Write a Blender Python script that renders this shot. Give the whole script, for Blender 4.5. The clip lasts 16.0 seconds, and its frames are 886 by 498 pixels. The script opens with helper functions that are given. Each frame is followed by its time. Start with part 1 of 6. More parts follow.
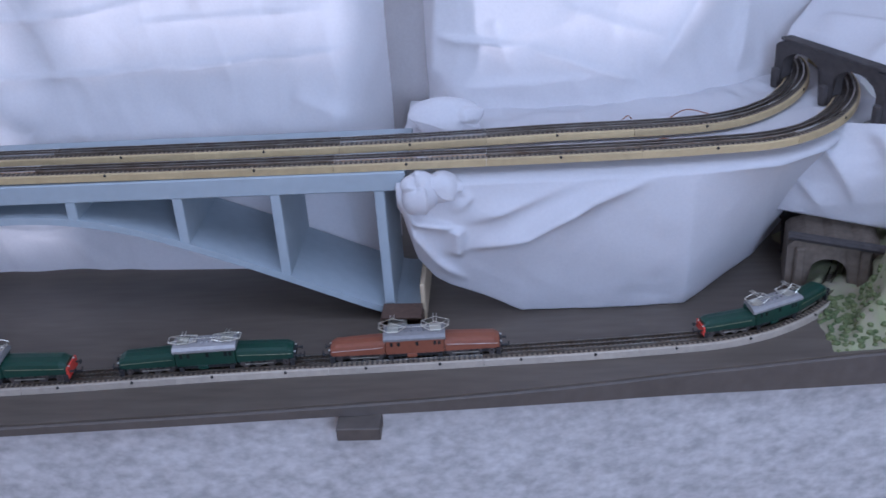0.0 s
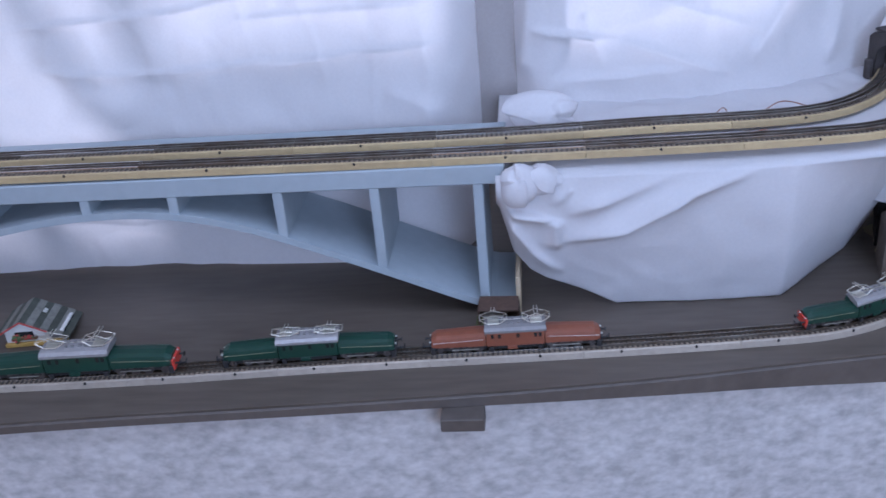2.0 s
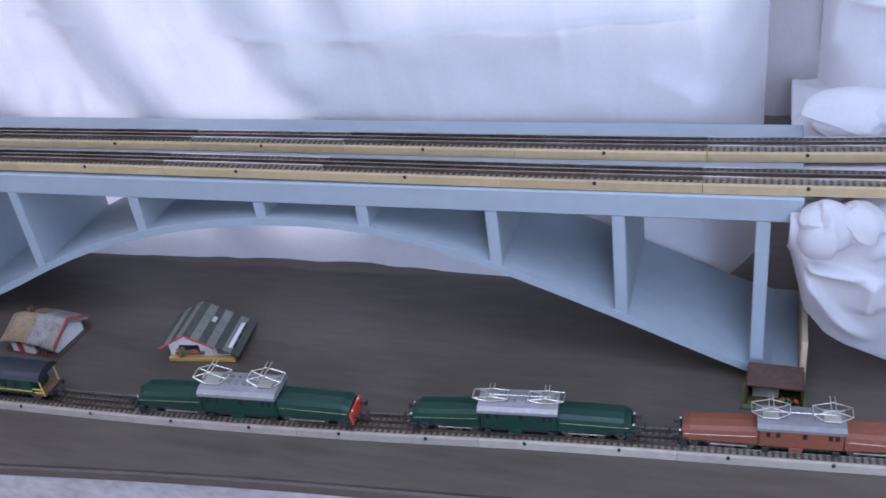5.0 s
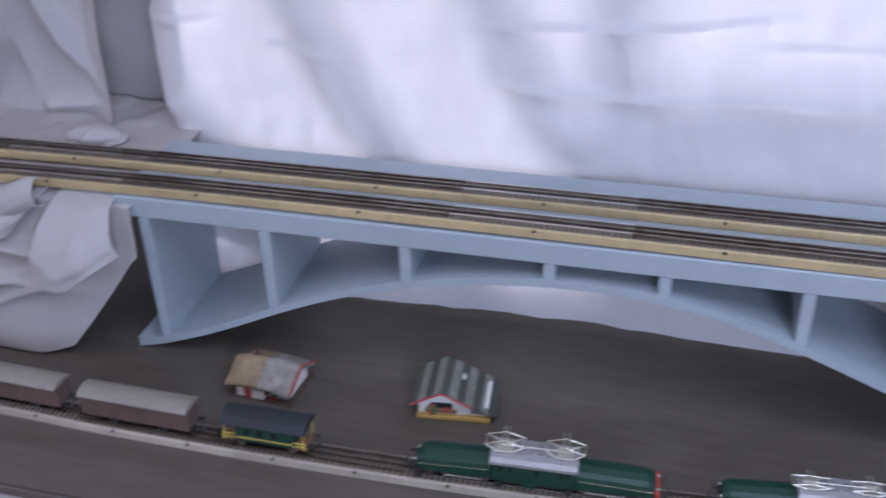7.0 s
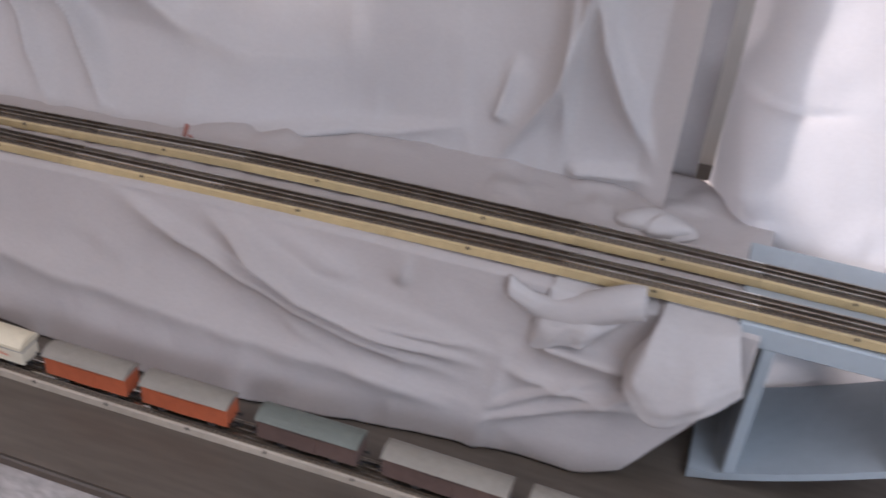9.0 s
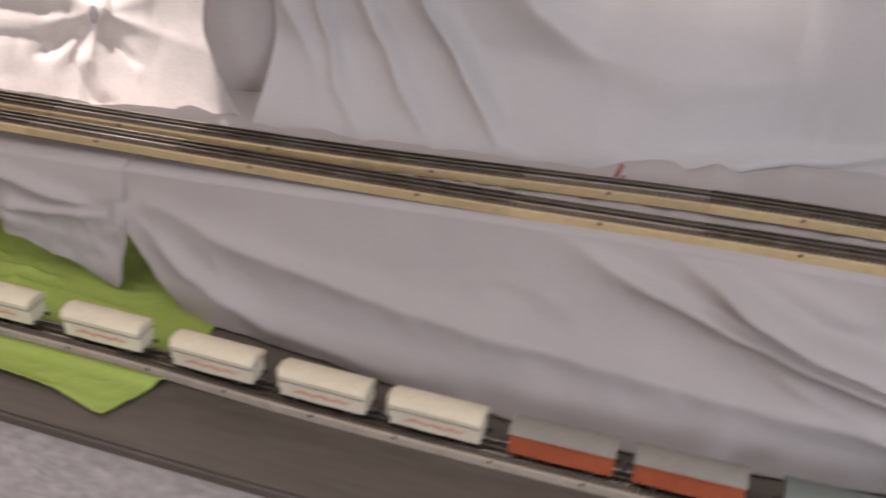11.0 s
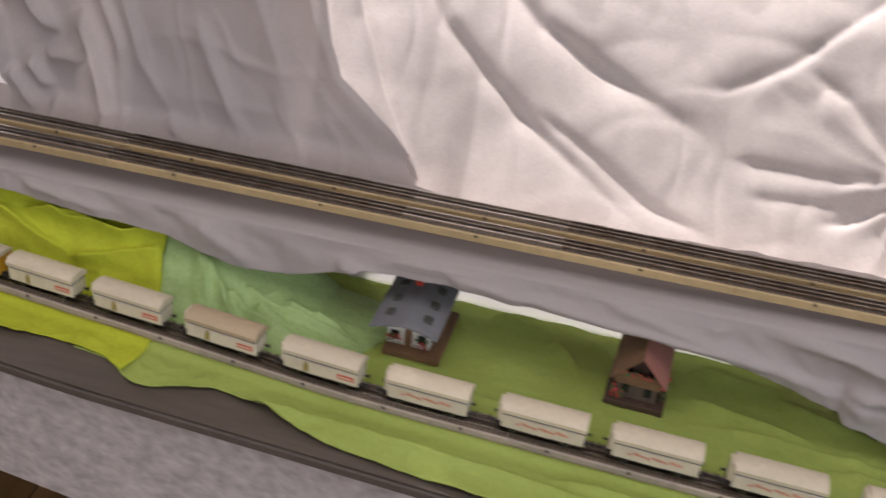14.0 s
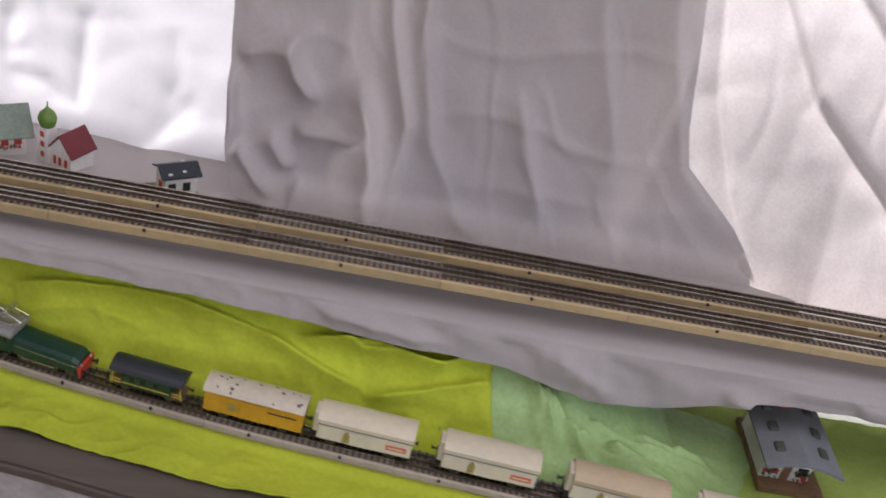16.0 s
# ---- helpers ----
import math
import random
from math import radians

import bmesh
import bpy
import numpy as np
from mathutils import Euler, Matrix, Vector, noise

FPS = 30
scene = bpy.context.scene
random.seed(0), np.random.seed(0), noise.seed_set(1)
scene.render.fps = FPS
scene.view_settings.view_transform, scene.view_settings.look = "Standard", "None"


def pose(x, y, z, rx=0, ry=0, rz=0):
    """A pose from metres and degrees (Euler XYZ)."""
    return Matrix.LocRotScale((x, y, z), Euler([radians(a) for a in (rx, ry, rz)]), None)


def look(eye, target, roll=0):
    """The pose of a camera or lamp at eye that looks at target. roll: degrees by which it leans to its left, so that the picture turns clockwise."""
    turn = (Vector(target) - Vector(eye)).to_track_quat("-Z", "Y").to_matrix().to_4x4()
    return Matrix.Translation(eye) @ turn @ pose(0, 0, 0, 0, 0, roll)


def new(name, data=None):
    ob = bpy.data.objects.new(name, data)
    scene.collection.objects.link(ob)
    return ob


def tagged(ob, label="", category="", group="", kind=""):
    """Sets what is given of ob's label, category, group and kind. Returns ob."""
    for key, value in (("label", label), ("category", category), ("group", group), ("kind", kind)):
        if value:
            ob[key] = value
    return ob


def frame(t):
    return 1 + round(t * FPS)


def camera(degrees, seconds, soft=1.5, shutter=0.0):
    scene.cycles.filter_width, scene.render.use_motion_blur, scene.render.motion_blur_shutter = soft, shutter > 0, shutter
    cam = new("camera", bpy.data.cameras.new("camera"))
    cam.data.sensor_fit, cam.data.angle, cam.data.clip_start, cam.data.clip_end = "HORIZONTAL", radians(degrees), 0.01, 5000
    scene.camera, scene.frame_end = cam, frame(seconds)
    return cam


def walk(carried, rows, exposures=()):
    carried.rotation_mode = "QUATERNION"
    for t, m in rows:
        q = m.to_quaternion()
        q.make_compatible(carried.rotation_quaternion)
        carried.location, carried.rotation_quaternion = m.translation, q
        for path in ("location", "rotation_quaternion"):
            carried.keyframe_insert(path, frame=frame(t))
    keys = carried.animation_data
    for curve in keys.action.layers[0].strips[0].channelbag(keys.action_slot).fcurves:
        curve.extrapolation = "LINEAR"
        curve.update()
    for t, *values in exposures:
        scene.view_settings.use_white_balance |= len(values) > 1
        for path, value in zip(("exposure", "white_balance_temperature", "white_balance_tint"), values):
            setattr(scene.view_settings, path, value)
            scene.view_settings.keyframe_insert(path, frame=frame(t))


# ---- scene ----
cam = camera(48.0, 16.0, 1.6, 0.6)
PATH = [
    (0, (0.156, -1.089, 0.675), (0.021, 0.677, -0.254), -4.0),
    (0.5, (0.126, -1.078, 0.681), (-0.02, 0.679, -0.263), -4.3),
    (1, (0.117, -1.086, 0.678), (-0.059, 0.673, -0.258), -5.1),
    (1.5, (0.101, -1.094, 0.677), (-0.085, 0.666, -0.255), -5.3),
    (2, (0.075, -1.103, 0.676), (-0.123, 0.659, -0.249), -5.1),
    (2.5, (0.019, -1.1, 0.679), (-0.181, 0.661, -0.247), -4.9),
    (3, (-0.054, -1.039, 0.665), (-0.217, 0.728, -0.258), -4.9),
    (3.2, (-0.052, -0.987, 0.663), (-0.225, 0.77, -0.276), -4.9),
    (5.3, (-0.001, -0.788, 0.664), (-0.624, 0.785, -0.402), -8.7),
    (5.5, (-0.037, -0.807, 0.683), (-0.626, 0.772, -0.396), -7.6),
    (6, (-0.156, -0.814, 0.699), (-0.705, 0.768, -0.394), -5.7),
    (6.5, (-0.271, -0.837, 0.709), (-0.715, 0.857, -0.257), -2.4),
    (7, (-0.38, -0.84, 0.721), (-0.83, 0.805, -0.324), -1.6),
    (7.5, (-0.5, -0.851, 0.74), (-0.956, 0.771, -0.338), 1.4),
    (8, (-0.689, -0.788, 0.746), (-1.171, 0.817, -0.345), 4.0),
    (8.2, (-0.778, -0.788, 0.749), (-1.24, 0.822, -0.344), 6.1),
    (10.3, (-1.333, -0.749, 0.765), (-1.81, 0.788, -0.422), 1.4),
    (10.5, (-1.375, -0.743, 0.724), (-1.898, 0.81, -0.422), 1.6),
    (11, (-1.544, -0.821, 0.684), (-1.996, 0.8, -0.397), 2.9),
    (11.5, (-1.685, -0.911, 0.705), (-2.11, 0.738, -0.343), 0.3),
    (12, (-1.858, -0.86, 0.766), (-2.337, 0.713, -0.372), 0.3),
    (12.5, (-1.972, -0.789, 0.682), (-2.652, 0.793, -0.334), -0.3),
    (13, (-2.176, -0.837, 0.707), (-2.75, 0.76, -0.353), 4.0),
    (13.5, (-2.397, -0.934, 0.727), (-2.844, 0.714, -0.316), 4.5),
    (14, (-2.571, -0.932, 0.749), (-2.905, 0.726, -0.319), 6.4),
    (14.5, (-2.755, -0.829, 0.757), (-3.026, 0.821, -0.34), 7.6),
    (15, (-2.921, -0.777, 0.743), (-3.127, 0.864, -0.381), 10.5),
    (15.5, (-3.111, -0.781, 0.717), (-3.137, 0.88, -0.397), 12.0),
    (16, (-3.263, -0.766, 0.7), (-3.096, 0.908, -0.382), 14.0),
]
walk(cam, [(t, look(eye, target, roll)) for t, eye, target, roll in PATH],
     [(0, -0.2, 5030, 25), (3, 0.0, 5040, 25), (5.5, 0.25, 5180, 27), (6.0, 0.32, 5200, 27), (6.5, 0.0, 5300, 27), (7.5, 0.06, 5480, 26), (10.5, 0.2, 6480, 22), (12.5, 0.04, 6400, 22), (13.5, 0.04, 6420, 22), (14.5, -0.14, 6250, 22), (16, 0.1, 5900, 21)])

# ---- light ----
world = bpy.data.worlds.new("sky")
scene.world = world
world.use_nodes = True
wn = world.node_tree
sky = wn.nodes.new("ShaderNodeTexSky")
sky.sky_type = "NISHITA"
sky.sun_disc = False
sky.sun_elevation = radians(45)
sky.sun_rotation = radians(-37)
wn.links.new(sky.outputs[0], wn.nodes["Background"].inputs[0])
wn.nodes["Background"].inputs[1].default_value = 0.12

sun = new("sun", bpy.data.lights.new("sun", "SUN"))
sun.data.energy, sun.data.angle, sun.data.color = 5.0, radians(3.0), (1.0, 0.93, 0.82)
sun.matrix_world = look((-1.8, 2.4, 3.0), (0, 0, 0))


def fill_lamp(name, eye, target, sx, sy, power, color):
    la = new(name, bpy.data.lights.new(name, "AREA"))
    la.data.shape, la.data.size, la.data.size_y = "RECTANGLE", sx, sy
    la.data.energy, la.data.color = power, color
    la.matrix_world = look(eye, target)
    return la


# added unseen fill lamps: two under the solid ceiling, two before the south wall
fill_lamp("skylight_daylight", (0.20, -0.80, 1.77), (0.20, -0.7999, 0.0), 1.9, 1.2, 21, (0.84, 0.95, 1.0))
fill_lamp("skylight_daylight", (-2.95, -0.80, 1.77), (-2.95, -0.7999, 0.0), 1.9, 1.2, 15, (1.0, 0.96, 0.90))
fill_lamp("window_daylight", (1.0, -3.0, 1.15), (1.3, 0, 0.1), 1.6, 1.0, 50, (0.80, 0.93, 1.0))
fill_lamp("window_daylight", (-3.2, -3.0, 1.15), (-2.9, 0, 0.2), 2.0, 1.0, 16, (1.0, 0.95, 0.88))


# ---- materials ----
def mat(name, base, rough=0.6, var=0.15, scale=90.0, bump=0.12, metal=0.0, second=None, amount=0.5,
        stretch=(1, 1, 1), sheer=0.0, random_tint=0.0, gloss=0.5, coarse=6.0):
    m = bpy.data.materials.new(name)
    m.use_nodes = True
    nt = m.node_tree
    nd, lk = nt.nodes, nt.links
    bsdf = nd["Principled BSDF"]
    bsdf.inputs["Roughness"].default_value = rough
    bsdf.inputs["Metallic"].default_value = metal
    bsdf.inputs["Specular IOR Level"].default_value = gloss
    tc = nd.new("ShaderNodeTexCoord")
    mp = nd.new("ShaderNodeMapping")
    mp.inputs["Scale"].default_value = stretch
    lk.new(tc.outputs["Object"], mp.inputs["Vector"])
    fine = nd.new("ShaderNodeTexNoise")
    fine.inputs["Scale"].default_value = scale
    fine.inputs["Detail"].default_value = 6
    big = nd.new("ShaderNodeTexNoise")
    big.inputs["Scale"].default_value = scale / coarse
    big.inputs["Detail"].default_value = 3
    lk.new(mp.outputs[0], fine.inputs["Vector"])
    lk.new(mp.outputs[0], big.inputs["Vector"])
    add = nd.new("ShaderNodeMath")
    add.operation = "ADD"
    lk.new(fine.outputs[0], add.inputs[0])
    lk.new(big.outputs[0], add.inputs[1])
    ramp = nd.new("ShaderNodeMapRange")
    ramp.inputs["From Min"].default_value, ramp.inputs["From Max"].default_value = 0.7, 1.3
    lk.new(add.outputs[0], ramp.inputs["Value"])
    mix = nd.new("ShaderNodeMix")
    mix.data_type = "RGBA"
    dark = [c * (1 - var) for c in base]
    light = [min(1.0, c * (1 + var)) for c in base]
    if second:
        light = [c * (1 - amount) + s * amount for c, s in zip(base, second)]
    mix.inputs[6].default_value = (*dark, 1)
    mix.inputs[7].default_value = (*light, 1)
    lk.new(ramp.outputs[0], mix.inputs[0])
    color = mix.outputs[2]
    if random_tint:
        info = nd.new("ShaderNodeObjectInfo")
        hsv = nd.new("ShaderNodeHueSaturation")
        mr = nd.new("ShaderNodeMapRange")
        mr.inputs["To Min"].default_value, mr.inputs["To Max"].default_value = 1 - random_tint, 1 + random_tint
        lk.new(info.outputs["Random"], mr.inputs["Value"])
        lk.new(mr.outputs[0], hsv.inputs["Value"])
        lk.new(color, hsv.inputs["Color"])
        color = hsv.outputs[0]
    lk.new(color, bsdf.inputs["Base Color"])
    rr = nd.new("ShaderNodeMapRange")
    rr.inputs["To Min"].default_value, rr.inputs["To Max"].default_value = max(0.03, rough - 0.1), min(1, rough + 0.1)
    lk.new(big.outputs[0], rr.inputs["Value"])
    lk.new(rr.outputs[0], bsdf.inputs["Roughness"])
    if bump:
        bp = nd.new("ShaderNodeBump")
        bp.inputs["Strength"].default_value = bump
        bp.inputs["Distance"].default_value = 0.3 / scale
        lk.new(fine.outputs[0], bp.inputs["Height"])
        lk.new(bp.outputs[0], bsdf.inputs["Normal"])
    if sheer:
        tr = nd.new("ShaderNodeBsdfTranslucent")
        lk.new(color, tr.inputs["Color"])
        ms = nd.new("ShaderNodeMixShader")
        ms.inputs[0].default_value = sheer
        lk.new(bsdf.outputs[0], ms.inputs[1])
        lk.new(tr.outputs[0], ms.inputs[2])
        lk.new(ms.outputs[0], nd["Material Output"].inputs["Surface"])
    return m


M_SHEET = mat("white_cotton", (0.80, 0.78, 0.79), 0.9, 0.03, 260, 0.25, sheer=0.41, gloss=0.1, coarse=30)
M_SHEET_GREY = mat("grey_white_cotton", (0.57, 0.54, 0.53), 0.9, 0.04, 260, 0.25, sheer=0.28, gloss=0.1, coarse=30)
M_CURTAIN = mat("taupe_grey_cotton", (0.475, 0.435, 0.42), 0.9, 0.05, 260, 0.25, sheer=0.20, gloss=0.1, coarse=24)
# same cloth as the grey-white sheet; the skirts' shade is in this darker colour
M_SKIRT_SHADED = mat("shaded_pinkish_grey_cotton", (0.46, 0.42, 0.405), 0.9, 0.04, 260, 0.25, sheer=0.12, gloss=0.1, coarse=30)
M_SHEET_WARM = mat("cream_cotton", (0.85, 0.80, 0.77), 0.9, 0.09, 300, 0.5, sheer=0.78, gloss=0.1, coarse=14)
M_SHEET_BRIGHT = mat("thin_white_cotton", (0.86, 0.86, 0.88), 0.9, 0.03, 260, 0.25, sheer=0.82, gloss=0.1, coarse=30)
# sheen of the mint cloth, painted as a paler green
M_MINT_SHEEN = mat("mint_cotton_sheen", (0.39, 0.56, 0.22), 0.42, 0.12, 200, 0.2, sheer=0.08, gloss=0.4, coarse=26)
# shade in the gaps between sheets, put into the cloth's colour
M_GAP_SHADE = mat("cotton_painted_shade", (0.36, 0.33, 0.32), 0.9, 0.05, 260, 0.2, gloss=0.1, coarse=30)
M_LIME = mat("lime_cotton", (0.49, 0.55, 0.04), 0.85, 0.10, 200, 0.25, sheer=0.08, gloss=0.15, coarse=24)
M_MINT = mat("mint_green_cotton", (0.37, 0.47, 0.10), 0.7, 0.12, 200, 0.25, sheer=0.08, gloss=0.2, second=(0.42, 0.53, 0.14), coarse=26)
M_BOARD = mat("dark_board", (0.098, 0.079, 0.063), 0.42, 0.12, 60, 0.05, stretch=(0.25, 1.6, 1), gloss=0.45, second=(0.140, 0.115, 0.094), amount=0.8, coarse=12)
M_STRIP = mat("grey_edge", (0.105, 0.088, 0.077), 0.6, 0.15, 60, 0.05, gloss=0.25)
M_BOARD_EDGE = mat("board_edge", (0.10, 0.09, 0.085), 0.7, 0.2, 80, 0.1)
M_FELT = mat("grey_felt", (0.47, 0.455, 0.45), 0.95, 0.22, 110, 0.2, stretch=(0.7, 1, 1), second=(0.59, 0.575, 0.57), amount=1.0, gloss=0.1, coarse=2.2)
M_FLOOR = mat("oak_floor", (0.30, 0.17, 0.065), 0.45, 0.25, 40, 0.1, stretch=(1, 0.12, 1), random_tint=0.2)
M_CABLE = mat("blue_grey_plastic", (0.30, 0.33, 0.37), 0.5, 0.08, 80, 0.05)
M_WALL = mat("wall_plaster", (0.62, 0.60, 0.57), 0.9, 0.05, 20, 0.1)
M_CEIL = mat("ceiling_plaster", (0.66, 0.65, 0.63), 0.9, 0.05, 20, 0.1)
M_BRIDGE = mat("pale_blue_paint", (0.335, 0.378, 0.408), 0.6, 0.06, 70, 0.08, coarse=10)
M_WOOD_STRIP = mat("pale_wood", (0.5, 0.4, 0.27), 0.7, 0.15, 120, 0.1, stretch=(1, 0.2, 1))
M_BED = mat("cream_trackbed", (0.43, 0.325, 0.17), 0.55, 0.10, 130, 0.1, random_tint=0.12, coarse=9)
M_BED_DARK = mat("grey_trackbed", (0.39, 0.33, 0.265), 0.6, 0.12, 130, 0.1, random_tint=0.12)
M_SLEEPER = mat("brown_sleeper", (0.060, 0.046, 0.036), 0.6, 0.2, 300, 0.1)
M_BALLAST = mat("brown_ballast", (0.23, 0.18, 0.13), 0.8, 0.2, 500, 0.2)
M_RAIL = mat("nickel_rail", (0.55, 0.52, 0.47), 0.32, 0.2, 60, 0.0, metal=1.0, second=(0.20, 0.15, 0.11), amount=0.9, coarse=5)
M_RAIL_BRIGHT = mat("bright_rail", (0.80, 0.78, 0.74), 0.22, 0.1, 60, 0.0, metal=1.0)
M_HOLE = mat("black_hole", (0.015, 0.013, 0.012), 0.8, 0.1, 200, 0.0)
M_GREEN = mat("loco_green", (0.010, 0.042, 0.028), 0.32, 0.12, 150, 0.04, gloss=0.5)
M_GREEN_DK = mat("loco_dark_green", (0.012, 0.045, 0.03), 0.4, 0.12, 150, 0.04)
M_BROWNRED = mat("loco_red_brown", (0.215, 0.070, 0.037), 0.42, 0.10, 150, 0.04)
M_SILVER = mat("silver_roof", (0.36, 0.345, 0.345), 0.5, 0.12, 200, 0.05, metal=0.4)
M_GREYROOF = mat("grey_roof", (0.22, 0.21, 0.21), 0.5, 0.1, 200, 0.05)
M_BRASS = mat("pantograph_metal", (0.72, 0.69, 0.60), 0.3, 0.1, 200, 0.0, metal=0.85)
M_GOLDLINE = mat("gold_rail", (0.36, 0.34, 0.22), 0.4, 0.1, 200, 0.0, metal=0.4)
M_BLACK = mat("black_chassis", (0.022, 0.02, 0.02), 0.5, 0.15, 200, 0.05)
M_WHEEL = mat("wheel_steel", (0.16, 0.14, 0.13), 0.35, 0.15, 200, 0.0, metal=0.8)
M_RED = mat("signal_red", (0.55, 0.05, 0.03), 0.45, 0.1, 150, 0.03)
M_GLASSDARK = mat("dark_window", (0.02, 0.022, 0.025), 0.12, 0.1, 100, 0.0)
M_LAMP = mat("lamp_lens", (0.52, 0.52, 0.48), 0.2, 0.05, 100, 0.0)
M_CREAMROOF = mat("cream_roof", (0.66, 0.585, 0.43), 0.5, 0.08, 120, 0.05, random_tint=0.05)
M_TANROOF = mat("tan_roof", (0.50, 0.39, 0.25), 0.5, 0.08, 120, 0.05)
M_CHIPROOF = mat("chipped_cream_roof", (0.60, 0.53, 0.41), 0.5, 0.10, 160, 0.08)
M_WHITEBODY = mat("cream_white_body", (0.70, 0.63, 0.49), 0.45, 0.06, 120, 0.04, random_tint=0.04)
M_YELLOW = mat("yellow_body", (0.60, 0.32, 0.02), 0.42, 0.10, 120, 0.04)
M_ORANGE = mat("orange_red_body", (0.42, 0.10, 0.04), 0.5, 0.12, 120, 0.05)
M_BROWNBODY = mat("brown_body", (0.12, 0.075, 0.062), 0.55, 0.14, 120, 0.05)
M_BEIGEROOF = mat("beige_grey_roof", (0.25, 0.225, 0.19), 0.55, 0.10, 120, 0.05)
M_GGROOF = mat("green_grey_roof", (0.14, 0.155, 0.135), 0.55, 0.10, 120, 0.05)
M_BLUEROOF = mat("blue_black_roof", (0.022, 0.026, 0.032), 0.45, 0.15, 120, 0.05)
M_YELLOWRAIL = mat("yellow_rail", (0.60, 0.47, 0.08), 0.5, 0.1, 120, 0.0)
M_PRINT = mat("red_print", (0.62, 0.14, 0.08), 0.6, 0.1, 200, 0.0)
M_PRINT_PALE = mat("faded_red_print", (0.66, 0.32, 0.22), 0.6, 0.15, 200, 0.0)
M_BOTTLE = mat("gold_print", (0.34, 0.27, 0.07), 0.6, 0.15, 200, 0.0)
M_HWHITE = mat("white_render", (0.74, 0.72, 0.68), 0.7, 0.06, 120, 0.06)
M_THATCH = mat("grey_thatch", (0.24, 0.22, 0.20), 0.9, 0.3, 420, 0.6, second=(0.42, 0.38, 0.33), amount=0.8)
M_THATCH_B = mat("brown_thatch", (0.28, 0.20, 0.12), 0.9, 0.3, 420, 0.6)
M_SLATE = mat("grey_striped_roof", (0.20, 0.195, 0.17), 0.8, 0.25, 300, 0.3)
M_SLATE_DK = mat("dark_striped_roof", (0.07, 0.075, 0.06), 0.8, 0.25, 300, 0.3)
M_HYELLOW = mat("ochre_base", (0.55, 0.36, 0.09), 0.7, 0.12, 200, 0.05)
M_TRIMRED = mat("red_trim", (0.42, 0.05, 0.04), 0.6, 0.12, 200, 0.03)
M_LEAF = mat("flower_green", (0.09, 0.16, 0.06), 0.8, 0.3, 400, 0.3)
M_FLOWER = mat("flower_red", (0.50, 0.07, 0.06), 0.7, 0.3, 400, 0.2)
M_DKWOOD = mat("dark_wood", (0.085, 0.05, 0.035), 0.7, 0.25, 200, 0.2, stretch=(1, 1, 5))
M_MIDWOOD = mat("brown_wood", (0.20, 0.11, 0.055), 0.7, 0.25, 200, 0.2, stretch=(1, 1, 5))
M_REDROOF = mat("faded_red_roof", (0.34, 0.135, 0.105), 0.75, 0.15, 260, 0.2)
M_WINERED = mat("wine_red_roof", (0.143, 0.017, 0.022), 0.6, 0.15, 260, 0.2)
M_STGREY = mat("blue_grey_roof", (0.20, 0.205, 0.22), 0.65, 0.10, 300, 0.15)
M_MOSSROOF = mat("moss_grey_roof", (0.20, 0.24, 0.19), 0.8, 0.2, 260, 0.3)
M_ONION = mat("green_dome", (0.120, 0.216, 0.036), 0.5, 0.12, 200, 0.03)
M_MOSS = mat("moss_green", (0.08, 0.13, 0.045), 0.95, 0.3, 160, 0.6, second=(0.26, 0.25, 0.11), amount=0.6)
M_ROCKPALE = mat("pale_rock", (0.36, 0.31, 0.22), 0.9, 0.2, 70, 0.5, second=(0.24, 0.27, 0.13), amount=0.9, coarse=4)
M_PORTAL = mat("dark_stone", (0.050, 0.042, 0.040), 0.85, 0.3, 120, 0.5)
M_PORTAL_LOW = mat("brown_stone", (0.13, 0.10, 0.075), 0.85, 0.3, 120, 0.5)
M_WIRE = mat("copper_wire", (0.30, 0.12, 0.06), 0.4, 0.1, 100, 0.0, metal=0.6)


# ---- mesh helpers ----
def add_box(bm, c, s, rot=None):
    ret = bmesh.ops.create_cube(bm, size=1.0, matrix=Matrix.Translation(c) @ (rot or Matrix.Identity(4)) @ Matrix.Diagonal((*s, 1)))
    return ret["verts"]


def box(c, s, bevel=0.0, rot=None, segs=1):
    bm = bmesh.new()
    add_box(bm, c, s, rot)
    if bevel:
        bmesh.ops.bevel(bm, geom=bm.edges[:], offset=bevel, segments=segs, affect="EDGES", profile=0.5)
    return bm


def add_rod(bm, p, q, r, n=6):
    p, q = Vector(p), Vector(q)
    d = q - p
    m = Matrix.Translation((p + q) / 2) @ d.to_track_quat("Z", "Y").to_matrix().to_4x4()
    bmesh.ops.create_cone(bm, cap_ends=True, segments=n, radius1=r, radius2=r, depth=d.length, matrix=m)


def rods(pairs, r, n=6):
    bm = bmesh.new()
    for p, q in pairs:
        add_rod(bm, p, q, r, n)
    return bm


def prism(profile, axis, a, b):
    """A closed outline of (p, q) pushed from a to b along x or y; the outline lies in (y, z) or (x, z)."""
    bm = bmesh.new()
    ends = []
    for w in (a, b):
        ends.append([bm.verts.new((w, p, q) if axis == "x" else (p, w, q)) for p, q in profile])
    n = len(profile)
    for i in range(n):
        bm.faces.new((ends[0][i], ends[0][(i + 1) % n], ends[1][(i + 1) % n], ends[1][i]))
    bm.faces.new(ends[0][::-1])
    bm.faces.new(ends[1])
    bmesh.ops.recalc_face_normals(bm, faces=bm.faces[:])
    return bm


def mesh_of(name, bm, material, smooth=False):
    me = bpy.data.meshes.new(name)
    bm.to_mesh(me)
    bm.free()
    me.materials.append(material)
    if smooth:
        for p in me.polygons:
            p.use_smooth = True
    return me


